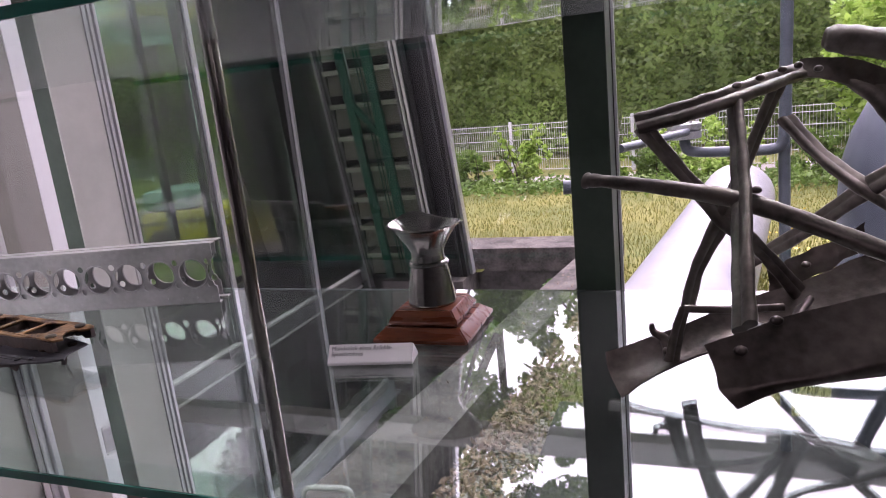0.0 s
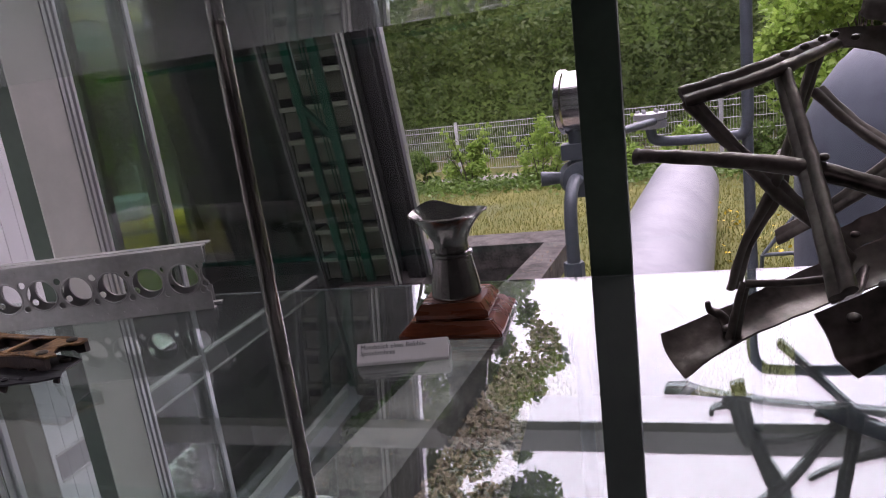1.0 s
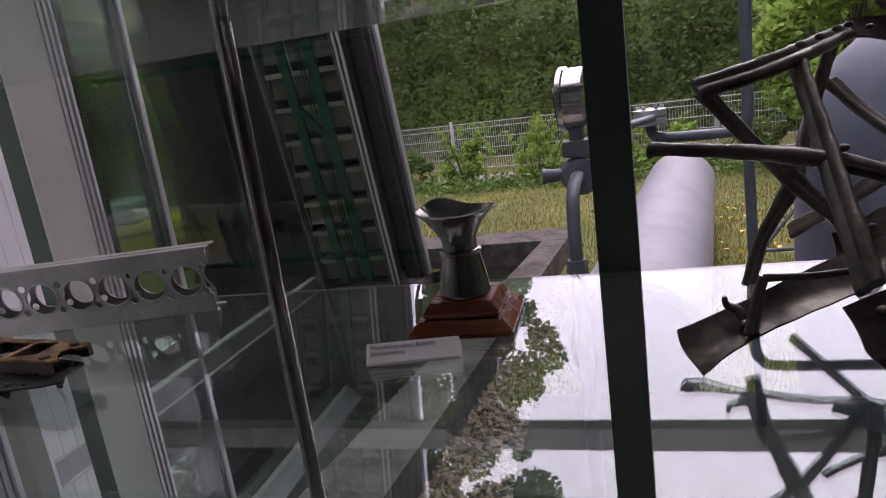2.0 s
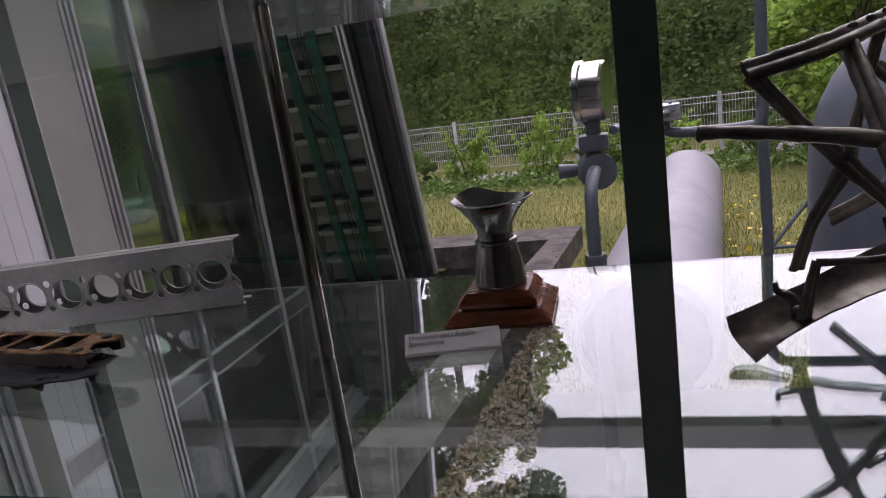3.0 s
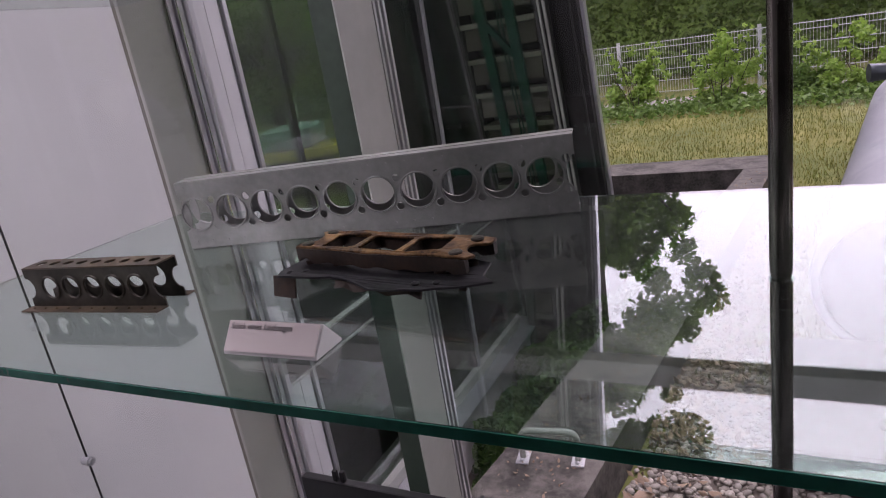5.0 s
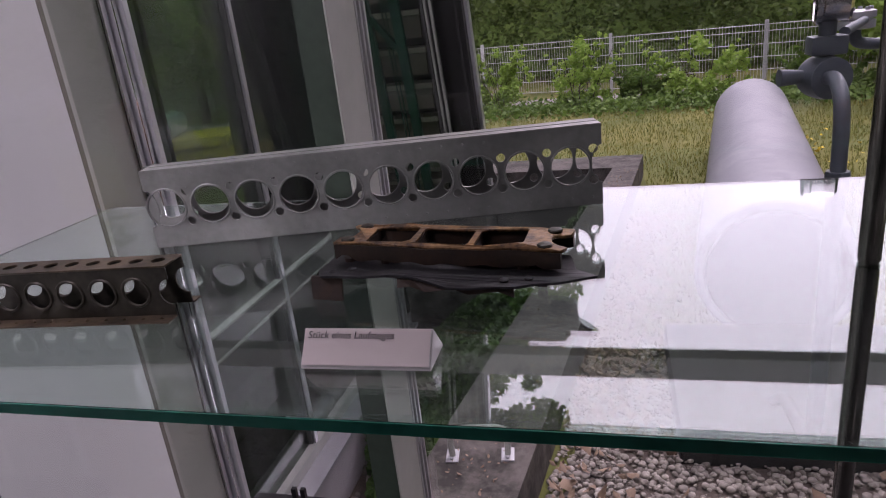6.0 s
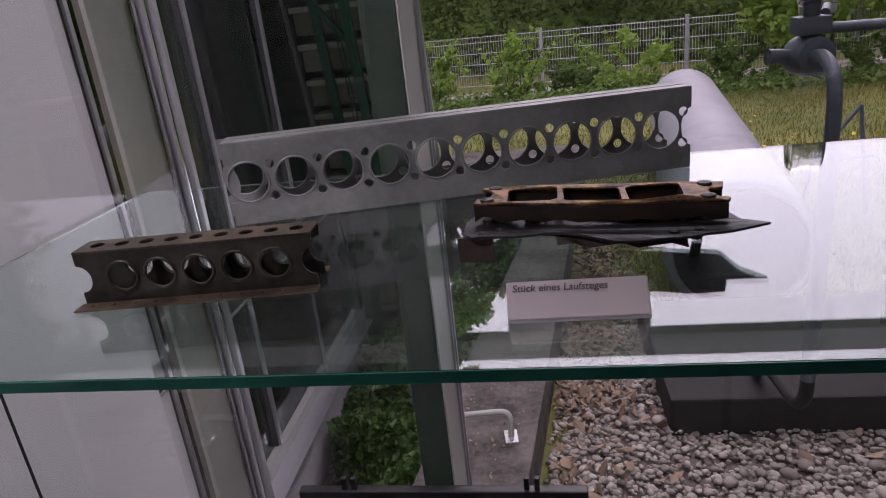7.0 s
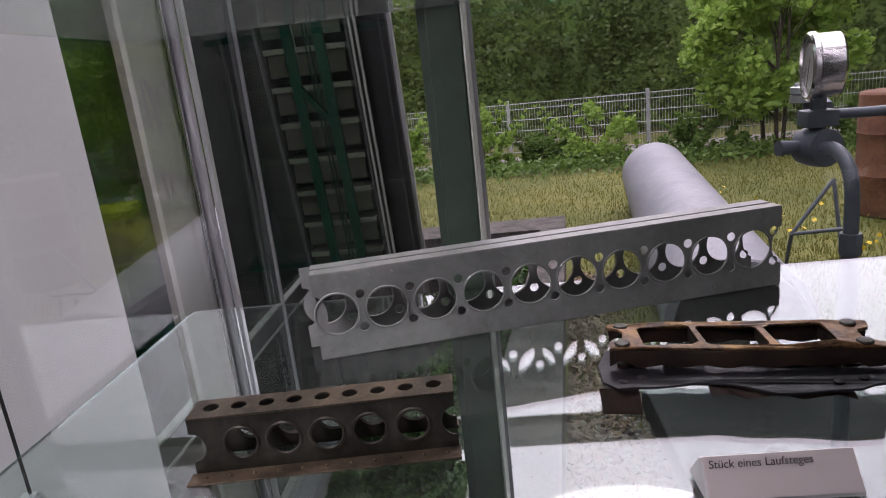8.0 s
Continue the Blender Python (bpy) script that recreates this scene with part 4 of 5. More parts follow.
tank = thing("storage_tank", (1.08, 3.12, 0), "large blue-grey domed tank standing on the lawn", "tank")
prof = [(0.40, 0.0), (0.5, 0.02), (0.525, 0.2), (0.53, 0.6), (0.53, 1.15)] + [(0.53 * math.cos(a), 1.15 + 0.62 * math.sin(a)) for a in (0.2, 0.4, 0.6, 0.8, 1.0, 1.2, 1.38, 1.5)]
part("shell", lathe(bmesh.new(), prof, 56), M["tank"], tank, smooth=True)
bm = lathe(bmesh.new(), [(0.09, 1.74), (0.12, 1.76), (0.12, 1.80), (0.05, 1.83)], 32)
part("cap", bm, M["paint_blue"], tank, smooth=True)

drum = thing("rusty_drum", (2.35, 6.4, 0), "rust-brown steel drum standing on the lawn", "drum")
part("shell", lathe(bmesh.new(), [(0.28, 0.0), (0.30, 0.02), (0.30, 0.36), (0.31, 0.38), (0.30, 0.40), (0.30, 0.74), (0.31, 0.76), (0.30, 0.78), (0.30, 1.10), (0.28, 1.12)], 36), M["rust"], drum, smooth=True)
stand = thing("pipe_stand", (0.85, 4.6, 0), "small blue-grey triangular steel stand on the grass", "stand")
for a, b in (((-0.16, 0, 0.40), (0.12, 0.05, 0.74)), ((-0.16, 0, 0.40), (0.18, -0.05, 0.42)), ((0.12, 0.05, 0.74), (0.18, -0.05, 0.02)), ((-0.16, 0, 0.40), (-0.17, 0.1, 0.0))):
    part("strut", tube(bmesh.new(), [a, b], 0.013, 10), M["paint_blue"], stand, smooth=True)

BZ = 2.515
beam = thing("canopy_beam", (0, 0, 0), "grey steel canopy beam above the light well", "beam")
part("beam", boxed(WX + 0.008, 5.0, 2.70, 2.78, BZ, BZ + 0.105, 0.004), M["frame_grey"], beam)
part("post", boxed(4.9, 4.97, 2.705, 2.775, 0.0, BZ, 0.004), M["frame_grey"], beam)

# ---- display case ----
SH = 1.36
def glass_shelf(name, z0, z1, label, material="shelf_glass"):
    ob = thing(name, (-0.259, 0.84, z0), label, "shelf", "glass shelves")
    h = z1 - z0
    sheet_ob = part("sheet", boxed(-1.5075, 1.5075, -0.3135, 0.3165, 0, h), M[material], ob, "clear glass sheet")
    sheet_ob.visible_shadow = False
    for a, b, c, d in ((-1.509, 1.509, -0.3155, -0.3137), (-1.509, 1.509, 0.3167, 0.3182), (-1.5092, -1.5077, -0.3136, 0.3166), (1.5077, 1.5092, -0.3136, 0.3166)):
        e = part("polished_edge", boxed(a, b, c, d, 0.0004, h - 0.0004, 0.0005), M["shelf_edge"], ob, "green polished edge")
        e.visible_shadow = False
    return ob


glass_shelf("glass_shelf", SH - 0.011, SH, "thick clear glass shelf with polished green edge")
glass_shelf("glass_shelf", 1.792, 1.803, "upper glass shelf, slightly dusty, over the exhibits", "dusty_glass")
def rod(x, y):
    r = thing("support_rod", (x, y, 0), "slim brushed steel rod holding the glass shelves", "rod", "shelf rods")
    part("lower_tube", lathe(bmesh.new(), [(0.0098, -0.02), (0.0098, SH - 0.014)], 24), M["steel"], r, smooth=True)
    part("middle_tube", lathe(bmesh.new(), [(0.0098, SH + 0.002), (0.0104, SH + 0.004), (0.0104, 1.788), (0.0098, 1.790)], 24), M["steel"], r, smooth=True)
    part("upper_tube", lathe(bmesh.new(), [(0.0098, 1.806), (0.0098, 3.3)], 24), M["steel"], r, smooth=True)
    for z in (SH - 0.0055, 1.7975):
        part("core", lathe(bmesh.new(), [(0.0088, z - 0.0085), (0.0088, z + 0.0085)], 20), M["steel"], r, smooth=True)
    for z in (SH - 0.013, 1.789):
        part("clamp_ring", lathe(bmesh.new(), [(0.0118, z - 0.001), (0.0118, z + 0.001)], 24), M["steel"], r, smooth=True)
    return r


rod(-0.598, 0.832)
rod(0.62, 0.832)
hinge = thing("glass_door_edge", (-1.87, 0.838, -0.02), "black seal strip of a glass door with metal knobs", "door edge")
part("seal_strip", boxed(-0.0015, 0.0015, -0.0015, 0.0015, 0.0, 2.1), M["gasket"], hinge)
for z in (0.95, 1.245):
    bm = tube(bmesh.new(), [(-0.010, 0, z), (0.010, 0, z)], 0.010, 20)
    tube(bm, [(-0.014, 0, z), (0.014, 0, z)], 0.006, 14)
    part("knob", bm, M["galv"], hinge, "round metal knob", True)
panel = thing("display_panel", (-1.30, 1.125, -0.02), "black framed panel standing below the glass shelf", "panel")
part("frame", boxed(-0.285, 0.285, -0.01, 0.012, 0.0, 0.755, 0.004), M["black_plastic"], panel)
for x in (-0.19, -0.17, 0.17, 0.19):
    part("pin", boxed(x - 0.005, x + 0.005, -0.005, 0.005, 0.755, 0.782, 0.001), M["black_plastic"], panel)

# ---- exhibits ----
# speaking-tube mouthpiece on its plinth
mp = thing("mouthpiece", (-0.3855, 0.964, SH), "pewter speaking-tube mouthpiece on a stepped mahogany base", "mouthpiece", turn=0.8)
def tier(a, b, z0, z1):
    bm = bmesh.new()
    rows = [(a - 0.003, z0), (a, z0 + 0.003), (a, z0 + 0.008), (a - 0.002, z0 + 0.010), (b + 0.004, z1 - 0.003), (b + 0.001, z1)]
    loops = [[bm.verts.new((sx * w, sy * w, z)) for sx, sy in ((-1, -1), (1, -1), (1, 1), (-1, 1))] for w, z in rows]
    for p, q in zip(loops, loops[1:]):
        for k in range(4):
            bm.faces.new((p[k], p[(k + 1) % 4], q[(k + 1) % 4], q[k]))
    bm.faces.new(loops[0][::-1])
    bm.faces.new(loops[-1])
    up = [e for e in bm.edges if abs(e.verts[0].co.z - e.verts[1].co.z) > 1e-4]
    bmesh.ops.bevel(bm, geom=up, offset=0.002, segments=2, affect="EDGES")
    return bm


part("lower_plinth", tier(0.0705, 0.055, 0.0, 0.021), M["mahogany"], mp, "polished mahogany plinth", True)
part("upper_plinth", tier(0.0515, 0.0405, 0.0212, 0.042), M["mahogany"], mp, "polished mahogany plinth", True)
prof = [(0.0385, 0.0422), (0.039, 0.044), (0.0385, 0.047), (0.0368, 0.060), (0.0335, 0.078), (0.0295, 0.096), (0.0275, 0.104)]
part("tube", lathe(bmesh.new(), [(r * 0.92, z) for r, z in prof], 56, close=False), M["pewter"], mp, "tapered pewter tube", True)
prof = [(0.0275, 0.0985), (0.0300, 0.0990), (0.0318, 0.1010), (0.0318, 0.1040), (0.0300, 0.1060), (0.0275, 0.1066)]
part("collar", lathe(bmesh.new(), [(r * 0.92, z) for r, z in prof], 56, close=False), M["pewter"], mp, "raised ring", True)


def ear(x, y, z, a):
    """Oval flare with two pinched folds; the far lip stands higher."""
    k = max(0.0, min(1.0, (z - 0.118) / 0.04))
    fold = 1 - 0.10 * k * (1 - k) * 4 * max(0, math.cos(2 * (a + math.pi / 2) + math.pi)) ** 2
    pin = 1 - (0.30 * k * (1 - k) ** 0.7 + 0.03 * k) * math.exp(-(math.atan2(math.sin(a + 1.45), math.cos(a + 1.45)) / 0.34) ** 2)
    lift = k * k * (0.013 * math.exp(-((a - 2.15) / 0.55) ** 2) + 0.004 * math.cos(a) * math.cos(a) - 0.002)
    return (x * (1 + 0.06 * k) * fold * pin, y * (1 - 0.14 * k) * fold * pin, z + lift)


prof = [(0.0268, 0.1060), (0.0262, 0.114), (0.0268, 0.120), (0.033, 0.130), (0.0415, 0.141), (0.0500, 0.151), (0.0560, 0.1565), (0.0590, 0.1580),
        (0.0592, 0.1598), (0.0568, 0.1600), (0.0535, 0.1575), (0.0470, 0.151), (0.0385, 0.141), (0.030, 0.130), (0.0235, 0.120), (0.0225, 0.106)]
part("funnel", lathe(bmesh.new(), [(r * (0.92 - 0.03 * max(0.0, (z - 0.12) / 0.04)), z) for r, z in prof], 72, shape=ear, close=False), M["pewter"], mp, "flared oval mouth", True)


# name cards
def words(text, size, at, parent, depth_turn=0):
    cu = bpy.data.curves.new("text", "FONT")
    cu.body, cu.size, cu.extrude, cu.space_line = text, size, 0.0001, 0.95
    cu.shear = 0.12
    tmp = bpy.data.objects.new("text", cu)
    scene.collection.objects.link(tmp)
    me = bpy.data.meshes.new_from_object(tmp.evaluated_get(bpy.context.evaluated_depsgraph_get()))
    bpy.data.objects.remove(tmp)
    bpy.data.curves.remove(cu)
    me.materials.clear()
    me.materials.append(M["ink"])
    ob = new("lettering", me)
    ob.parent = parent
    ob.matrix_basis = at
    return ob


def name_card(at, turn, w, label, text, size, material, h=0.036):
    c = thing("name_card", at, label, "label", turn=turn)
    tilt = 38.0
    run, rise = h * math.sin(radians(tilt)), h * math.cos(radians(tilt))
    bm = bmesh.new()
    sec = [(0, 0.0), (0, 0.003), (run, rise), (2 * run, 0.003), (2 * run, 0.0)]
    a = [bm.verts.new((-w / 2, y, z)) for y, z in sec]
    b = [bm.verts.new((w / 2, y, z)) for y, z in sec]
    bm.faces.new(a)
    bm.faces.new(b[::-1])
    for k in range(5):
        bm.faces.new((a[k], b[k], b[(k + 1) % 5], a[(k + 1) % 5]))
    bmesh.ops.bevel(bm, geom=bm.edges[:], offset=0.0006, segments=1, affect="EDGES")
    part("stand", bm, M["acrylic"], c, "clear-edged prism stand")
    front = pose(0, 0.0, 0.003, 90 - tilt)
    f = boxed(-w / 2 + 0.0015, w / 2 - 0.0015, 0.001, h - 0.003, 0.0002, 0.0008)
    bmesh.ops.transform(f, matrix=Matrix.Translation((0, -0.0006, 0.0003)) @ front, verts=f.verts[:])
    part("card", f, material, c, "printed card")
    words(text, size, Matrix.Translation((0, -0.0014, 0.0009)) @ front @ pose(-w / 2 + 0.005, h - 0.003 - size, 0.0002), c)
    return c


name_card((-0.428, 0.824, SH), 9.5, 0.117, "small white printed card on a prism stand", "Mundst\u00fcck eines Befehls-\nSprachrohres", 0.0082, M["card_white"], 0.029)
name_card((-1.047, 0.597, SH), 1.0, 0.117, "pinkish-grey printed card on a prism stand", "St\u00fcck eines Laufsteges", 0.0088, M["card"])

# long lattice girder: two webs with flanged holes, lips at top and bottom
GL, GH = 0.647, 0.115
gird = thing("girder_section", (-1.488, 0.92, SH), "grey riveted duralumin girder section with round lightening holes", "girder", turn=13.4)
def web(length, height, centres, r, cz, small, end_r):
    out = [(0, 0), (length, 0), (length, cz - end_r)]
    out += [(length + 0.0622 - 0.0415 - math.cos(a) * end_r * 0.55 - 0.02, cz + end_r * math.sin(a)) for a in np.linspace(-1.35, 1.35, 11)]
    out += [(length, cz + end_r), (length, height), (0, height), (0, cz + end_r)]
    out += [(0.002 + math.cos(a) * end_r * 0.5, cz + end_r * math.sin(a)) for a in np.linspace(1.35, -1.35, 11)]
    out += [(0, cz - end_r)]
    holes = [circle(u, cz, r) for u in centres]
    holes += [circle(u, v, s, 14) for u, v, s in small]
    return out, holes


cs = [GL - 0.0435 - 0.0640 * k for k in range(10)]
small = [(u + 0.032, cz, 0.0065) for u in cs for cz in (0.035, 0.079)] + [(cs[-1] - 0.0, 0.057, 0.001)]
small = small[:-1]
for nm, dy, lab in (("front_web", 0.0, "perforated front web"), ("rear_web", 0.046, "perforated rear web")):
    out, holes = web(GL, GH - 0.004, cs, 0.0272, 0.057, small, 0.027)
    bm = plate(out, holes, 0.0014, 0.0003)
    bmesh.ops.translate(bm, vec=(-0.0145 if dy else 0, dy, 0.002), verts=bm.verts[:])
    wb = part(nm, bm, M["dural"], gird, lab)
    bm = bmesh.new()
    for u in cs:
        ring = [Vector((u + (-0.0145 if dy else 0) + 0.0278 * math.cos(a), dy + (-0.0012 if dy == 0 else 0.0012), 0.059 + 0.0278 * math.sin(a))) for a in np.linspace(0, 2 * math.pi, 29)]
        tube(bm, ring, 0.0016, 6, caps=False)
    part("hole_rims", bm, M["dural"], wb, smooth=True)
    bm = bmesh.new()
    for k in range(22):
        for z in (0.012, 0.105):
            u = 0.014 + 0.0295 * k
            r = bmesh.ops.create_icosphere(bm, subdivisions=1, radius=0.0021)
            bmesh.ops.scale(bm, vec=(1, 0.5, 1), verts=r["verts"])
            bmesh.ops.translate(bm, vec=(u, dy + (-0.0008 if dy == 0 else 0.0008), z), verts=r["verts"])
    part("rivets", bm, M["dural"], wb)["kind"] = "stuff"
for y0, y1 in ((-0.0007, 0.0205), (0.0255, 0.0467)):
    part("top_flange", boxed(0, GL, y0, y1, GH - 0.003, GH, 0.0008), M["dural"], gird)
for y0, y1 in ((-0.0007, 0.012), (0.034, 0.0467)):
    part("bottom_flange", boxed(0, GL, y0, y1, 0.0, 0.0022, 0.0006), M["dural"], gird)

# short dark channel piece
SL, SHH = 0.248, 0.058
chan = thing("channel_piece", (-1.549, 0.677, SH), "short dark brown metal channel with round holes", "girder", turn=5.0)
hc2 = [0.047 + 0.0402 * k for k in range(5)]
def notch(length, height, r):
    cz = height / 2
    o = [(0, 0), (length, 0), (length, cz - r)] + [(length - r * math.cos(a) * 0.9, cz + r * math.sin(a)) for a in np.linspace(-1.3, 1.3, 9)]
    return o + [(length, cz + r), (length, height), (0, height), (0, cz + r)] + [(r * math.cos(a) * 0.9, cz + r * math.sin(a)) for a in np.linspace(1.3, -1.3, 9)] + [(0, cz - r)]


for nm, dy in (("front_web", 0.0), ("rear_web", 0.034)):
    bm = plate(notch(SL, SHH - 0.003, 0.015), [circle(u, 0.0285, 0.0156) for u in hc2], 0.0016, 0.0003)
    bmesh.ops.translate(bm, vec=(0, dy, 0.001), verts=bm.verts[:])
    wb = part(nm, bm, M["dural_dark"], chan)
    bm = bmesh.new()
    for u in hc2:
        tube(bm, [Vector((u + 0.0160 * math.cos(a), dy + (-0.0016 if dy == 0 else 0.0016), 0.0295 + 0.0160 * math.sin(a))) for a in np.linspace(0, 2 * math.pi, 25)], 0.0018, 6, caps=False)
    part("hole_rims", bm, M["dural_dark"], wb, smooth=True)
out = [(0, -0.001), (SL, -0.001), (SL, 0.035), (0, 0.035)]
bm = plate(out, [circle(0.018 + 0.0265 * k, 0.018, 0.0078, 18) for k in range(9)], 0.0016, 0.0003)
bmesh.ops.transform(bm, matrix=Matrix.Translation((0, 0, SHH - 0.0005)) @ Matrix.Rotation(radians(-90), 4, "X"), verts=bm.verts[:])
part("top_flange", bm, M["rusty_edge"], chan, "worn brown top flange with a row of holes")
for y0, y1 in ((-0.020, -0.001), (0.035, 0.05)):
    bm = boxed(-0.004, SL + 0.002, y0, y1, 0.0, 0.0018, 0.0005)
    for k in range(11):
        r = bmesh.ops.create_icosphere(bm, subdivisions=1, radius=0.0022)
        bmesh.ops.translate(bm, vec=(0.012 + 0.0225 * k, (y0 + y1) / 2, 0.0018), verts=r["verts"])
    part("foot_flange", bm, M["rusty_edge"], chan, "riveted brown foot flange")

# burnt walkway piece: slotted bronze-brown frame riveted on a bent dark plate
walkp = thing("walkway_piece", (-1.145, 0.784, SH), "burnt brown slotted frame riveted to a bent dark plate", "metal fragment", turn=-8.4)
FW, FDp = 0.256, 0.066
z0, z1 = 0.030, 0.050
def wavy(x):
    return 0.003 * math.sin(x * 38) + 0.002 * math.sin(x * 91 + 1)


def slot(x0, x1, y0, y1, r=0.007, k=4, skew=0.0):
    pts = []
    for cx, cy, a0 in ((x1 - r, y1 - r, 0), (x0 + r, y1 - r, 90), (x0 + r, y0 + r, 180), (x1 - r, y0 + r, 270)):
        pts += [(cx + r * math.cos(radians(a0 + 90 * q / k)) + skew * (cy - 0.03), cy + r * math.sin(radians(a0 + 90 * q / k))) for q in range(k + 1)]
    return pts


def ragged(pts, amp=0.0012):
    return [(x + rng.normal(0, amp), y + rng.normal(0, amp)) for x, y in pts]


out = [(FW * k / 20, 0.0) for k in range(21)] + [(FW + 0.002, 0.014)] + [(FW - 0.016 * math.cos(a), 0.033 + 0.016 * math.sin(a)) for a in np.linspace(-1.2, 1.2, 7)] + [(FW, 0.054)]
out += [(FW - FW * k / 20, FDp) for k in range(21)] + [(-0.002, 0.054)] + [(0.014 * math.cos(a), 0.033 + 0.016 * math.sin(a)) for a in np.linspace(1.2, -1.2, 7)] + [(0, 0.013)]
bm = plate(ragged(out, 0.0006), [ragged(slot(a, b, 0.0090, 0.0570, skew=-0.12), 0.0006) for a, b in ((0.032, 0.086), (0.0925, 0.153), (0.1595, 0.214))], 0.0035)
bmesh.ops.transform(bm, matrix=Matrix.Translation((0, 0, z1 - 0.002)) @ Matrix.Rotation(radians(-90), 4, "X"), verts=bm.verts[:])
for v in bm.verts:
    v.co.z += 0.4 * wavy(v.co.x) + 0.0012 * math.sin(v.co.y * 160 + v.co.x * 60)
bmesh.ops.remove_doubles(bm, verts=bm.verts[:], dist=1e-5)
part("slotted_top", bm, M["bronze"], walkp, "worn golden-brown slotted top")
for nm, y0, y1 in (("front_rail", -0.001, 0.006), ("rear_rail", 0.060, 0.067)):
    bm = bmesh.new()
    prev = None
    for k in range(31):
        x = FW * k / 30
        w = wavy(x + y0) * 0.35
        lowz = z0 + 0.0015 * math.sin(k * 1.3) + (0.004 if k in (1, 2, 27) else 0)
        ring = [bm.verts.new((x, y, z)) for y, z in ((y0 + w, lowz), (y1 + w, lowz), (y1 + w, z1 - 0.004 + w * 0.5), (y0 + w, z1 - 0.003 + w * 0.5))]
        if prev:
            for q in range(4):
                bm.faces.new((prev[q], prev[(q + 1) % 4], ring[(q + 1) % 4], ring[q]))
        else:
            bm.faces.new(ring[::-1])
        prev = ring
    bm.faces.new(prev)
    part(nm, bm, M["charred"], walkp, "charred side rail")
for x in (0.0875, 0.0912, 0.1545, 0.1580, 0.0305, 0.2155):
    bm = boxed(x - 0.0012, x + 0.0012, 0.007, 0.0595, z0 + 0.004, z1 - 0.0045)
    for v in bm.verts:
        v.co.x += -0.12 * (v.co.y - 0.033)
    part("inner_rib", bm, M["charred"], walkp)
for x in (0.013, 0.238):
    for y in (0.010, 0.056):
        part("rivet", lathe(bmesh.new(), [(0.0072, z1 - 0.001), (0.0080, z1 + 0.001), (0.0068, z1 + 0.0026), (0.003, z1 + 0.0034)], 16, (x, y, 0)), M["dural_dark"], walkp, "worn metal rivet", True)
for x, y in ((0.012, -0.028), (0.03, -0.018), (0.205, -0.026), (0.228, -0.018)):
    part("rivet", lathe(bmesh.new(), [(0.0045, 0.0255), (0.005, 0.0272), (0.002, 0.029)], 12, (x, y, 0)), M["black_plate"], walkp, "", True)
bm = plate([(-0.008, -0.026), (0.006, -0.044), (0.035, -0.040), (0.08, -0.030), (0.115, -0.034), (0.15, -0.042), (0.22, -0.038), (0.235, -0.028), (0.262, -0.020), (0.292, -0.010), (0.268, 0.010), (0.255, 0.05), (0.2, 0.058), (0.04, 0.055), (-0.004, 0.045), (-0.012, 0.012)], [], 0.002, 0.0003)
bmesh.ops.transform(bm, matrix=Matrix.Rotation(radians(-90), 4, "X"), verts=bm.verts[:])
bmesh.ops.subdivide_edges(bm, edges=bm.edges[:], cuts=2)
for v in bm.verts:
    v.co.z += 0.0245 + wavy(v.co.x * 0.7) * 0.8
part("bent_plate", bm, M["black_plate"], walkp, "torn dark sheet", True)
for x, y in ((0.014, 0.0), (0.06, 0.0), (0.215, 0.0), (0.238, 0.03)):
    part("spacer", lathe(bmesh.new(), [(0.007, 0.0262), (0.007, 0.0305)], 12, (x, y + 0.008, 0)), M["charred"], walkp)
bm = bmesh.new()
for x0, x1, y in ((-0.012, 0.026, -0.036), (0.09, 0.215, -0.030), (0.222, 0.232, 0.03)):
    n = 8
    rows = []
    for k in range(n + 1):
        x = x0 + (x1 - x0) * k / n
        low = 0.0 if x0 < 0 or x0 > 0.2 else 0.0165 + 0.003 * math.sin(k * 2.1)
        rows.append([bm.verts.new(p) for p in ((x, y, 0.0235), (x + 0.003, y - 0.008, low), (x + 0.003, y - 0.005, low), (x, y + 0.003, 0.0235))])
    for a, b in zip(rows, rows[1:]):
        for j in range(4):
            bm.faces.new((a[j], b[j], b[(j + 1) % 4], a[(j + 1) % 4]))
    bm.faces.new(rows[0][::-1])
    bm.faces.new(rows[-1])
part("folded_edge", bm, M["charred"], walkp, "folded black torn edges")

# twisted lattice wreck
wr = thing("girder_wreck", (0.05, 0.80, SH), "twisted dark brown lattice girder fragment with torn ends", "girder")
O = Vector((0.05, 0.80, SH))
def W(*p):
    return Vector(p) - O


def bar(name, pts, radii, label="", flat=0.8, seg=24, n=6):
    sp = spline([W(*p) for p in pts], n)
    if isinstance(radii, (list, tuple)):
        rr = np.interp(np.linspace(0, 1, len(sp)), np.linspace(0, 1, len(radii)), radii)
    else:
        rr = np.full(len(sp), radii)
    rr = [float(r * (1 + 0.05 * math.sin(k * 1.7))) for k, r in enumerate(rr)]
    return part(name, tube(bmesh.new(), sp, rr, seg, flat=flat, groove=0.55 if flat < 0.75 else 0.0), M["wreck"], wr, label, True)


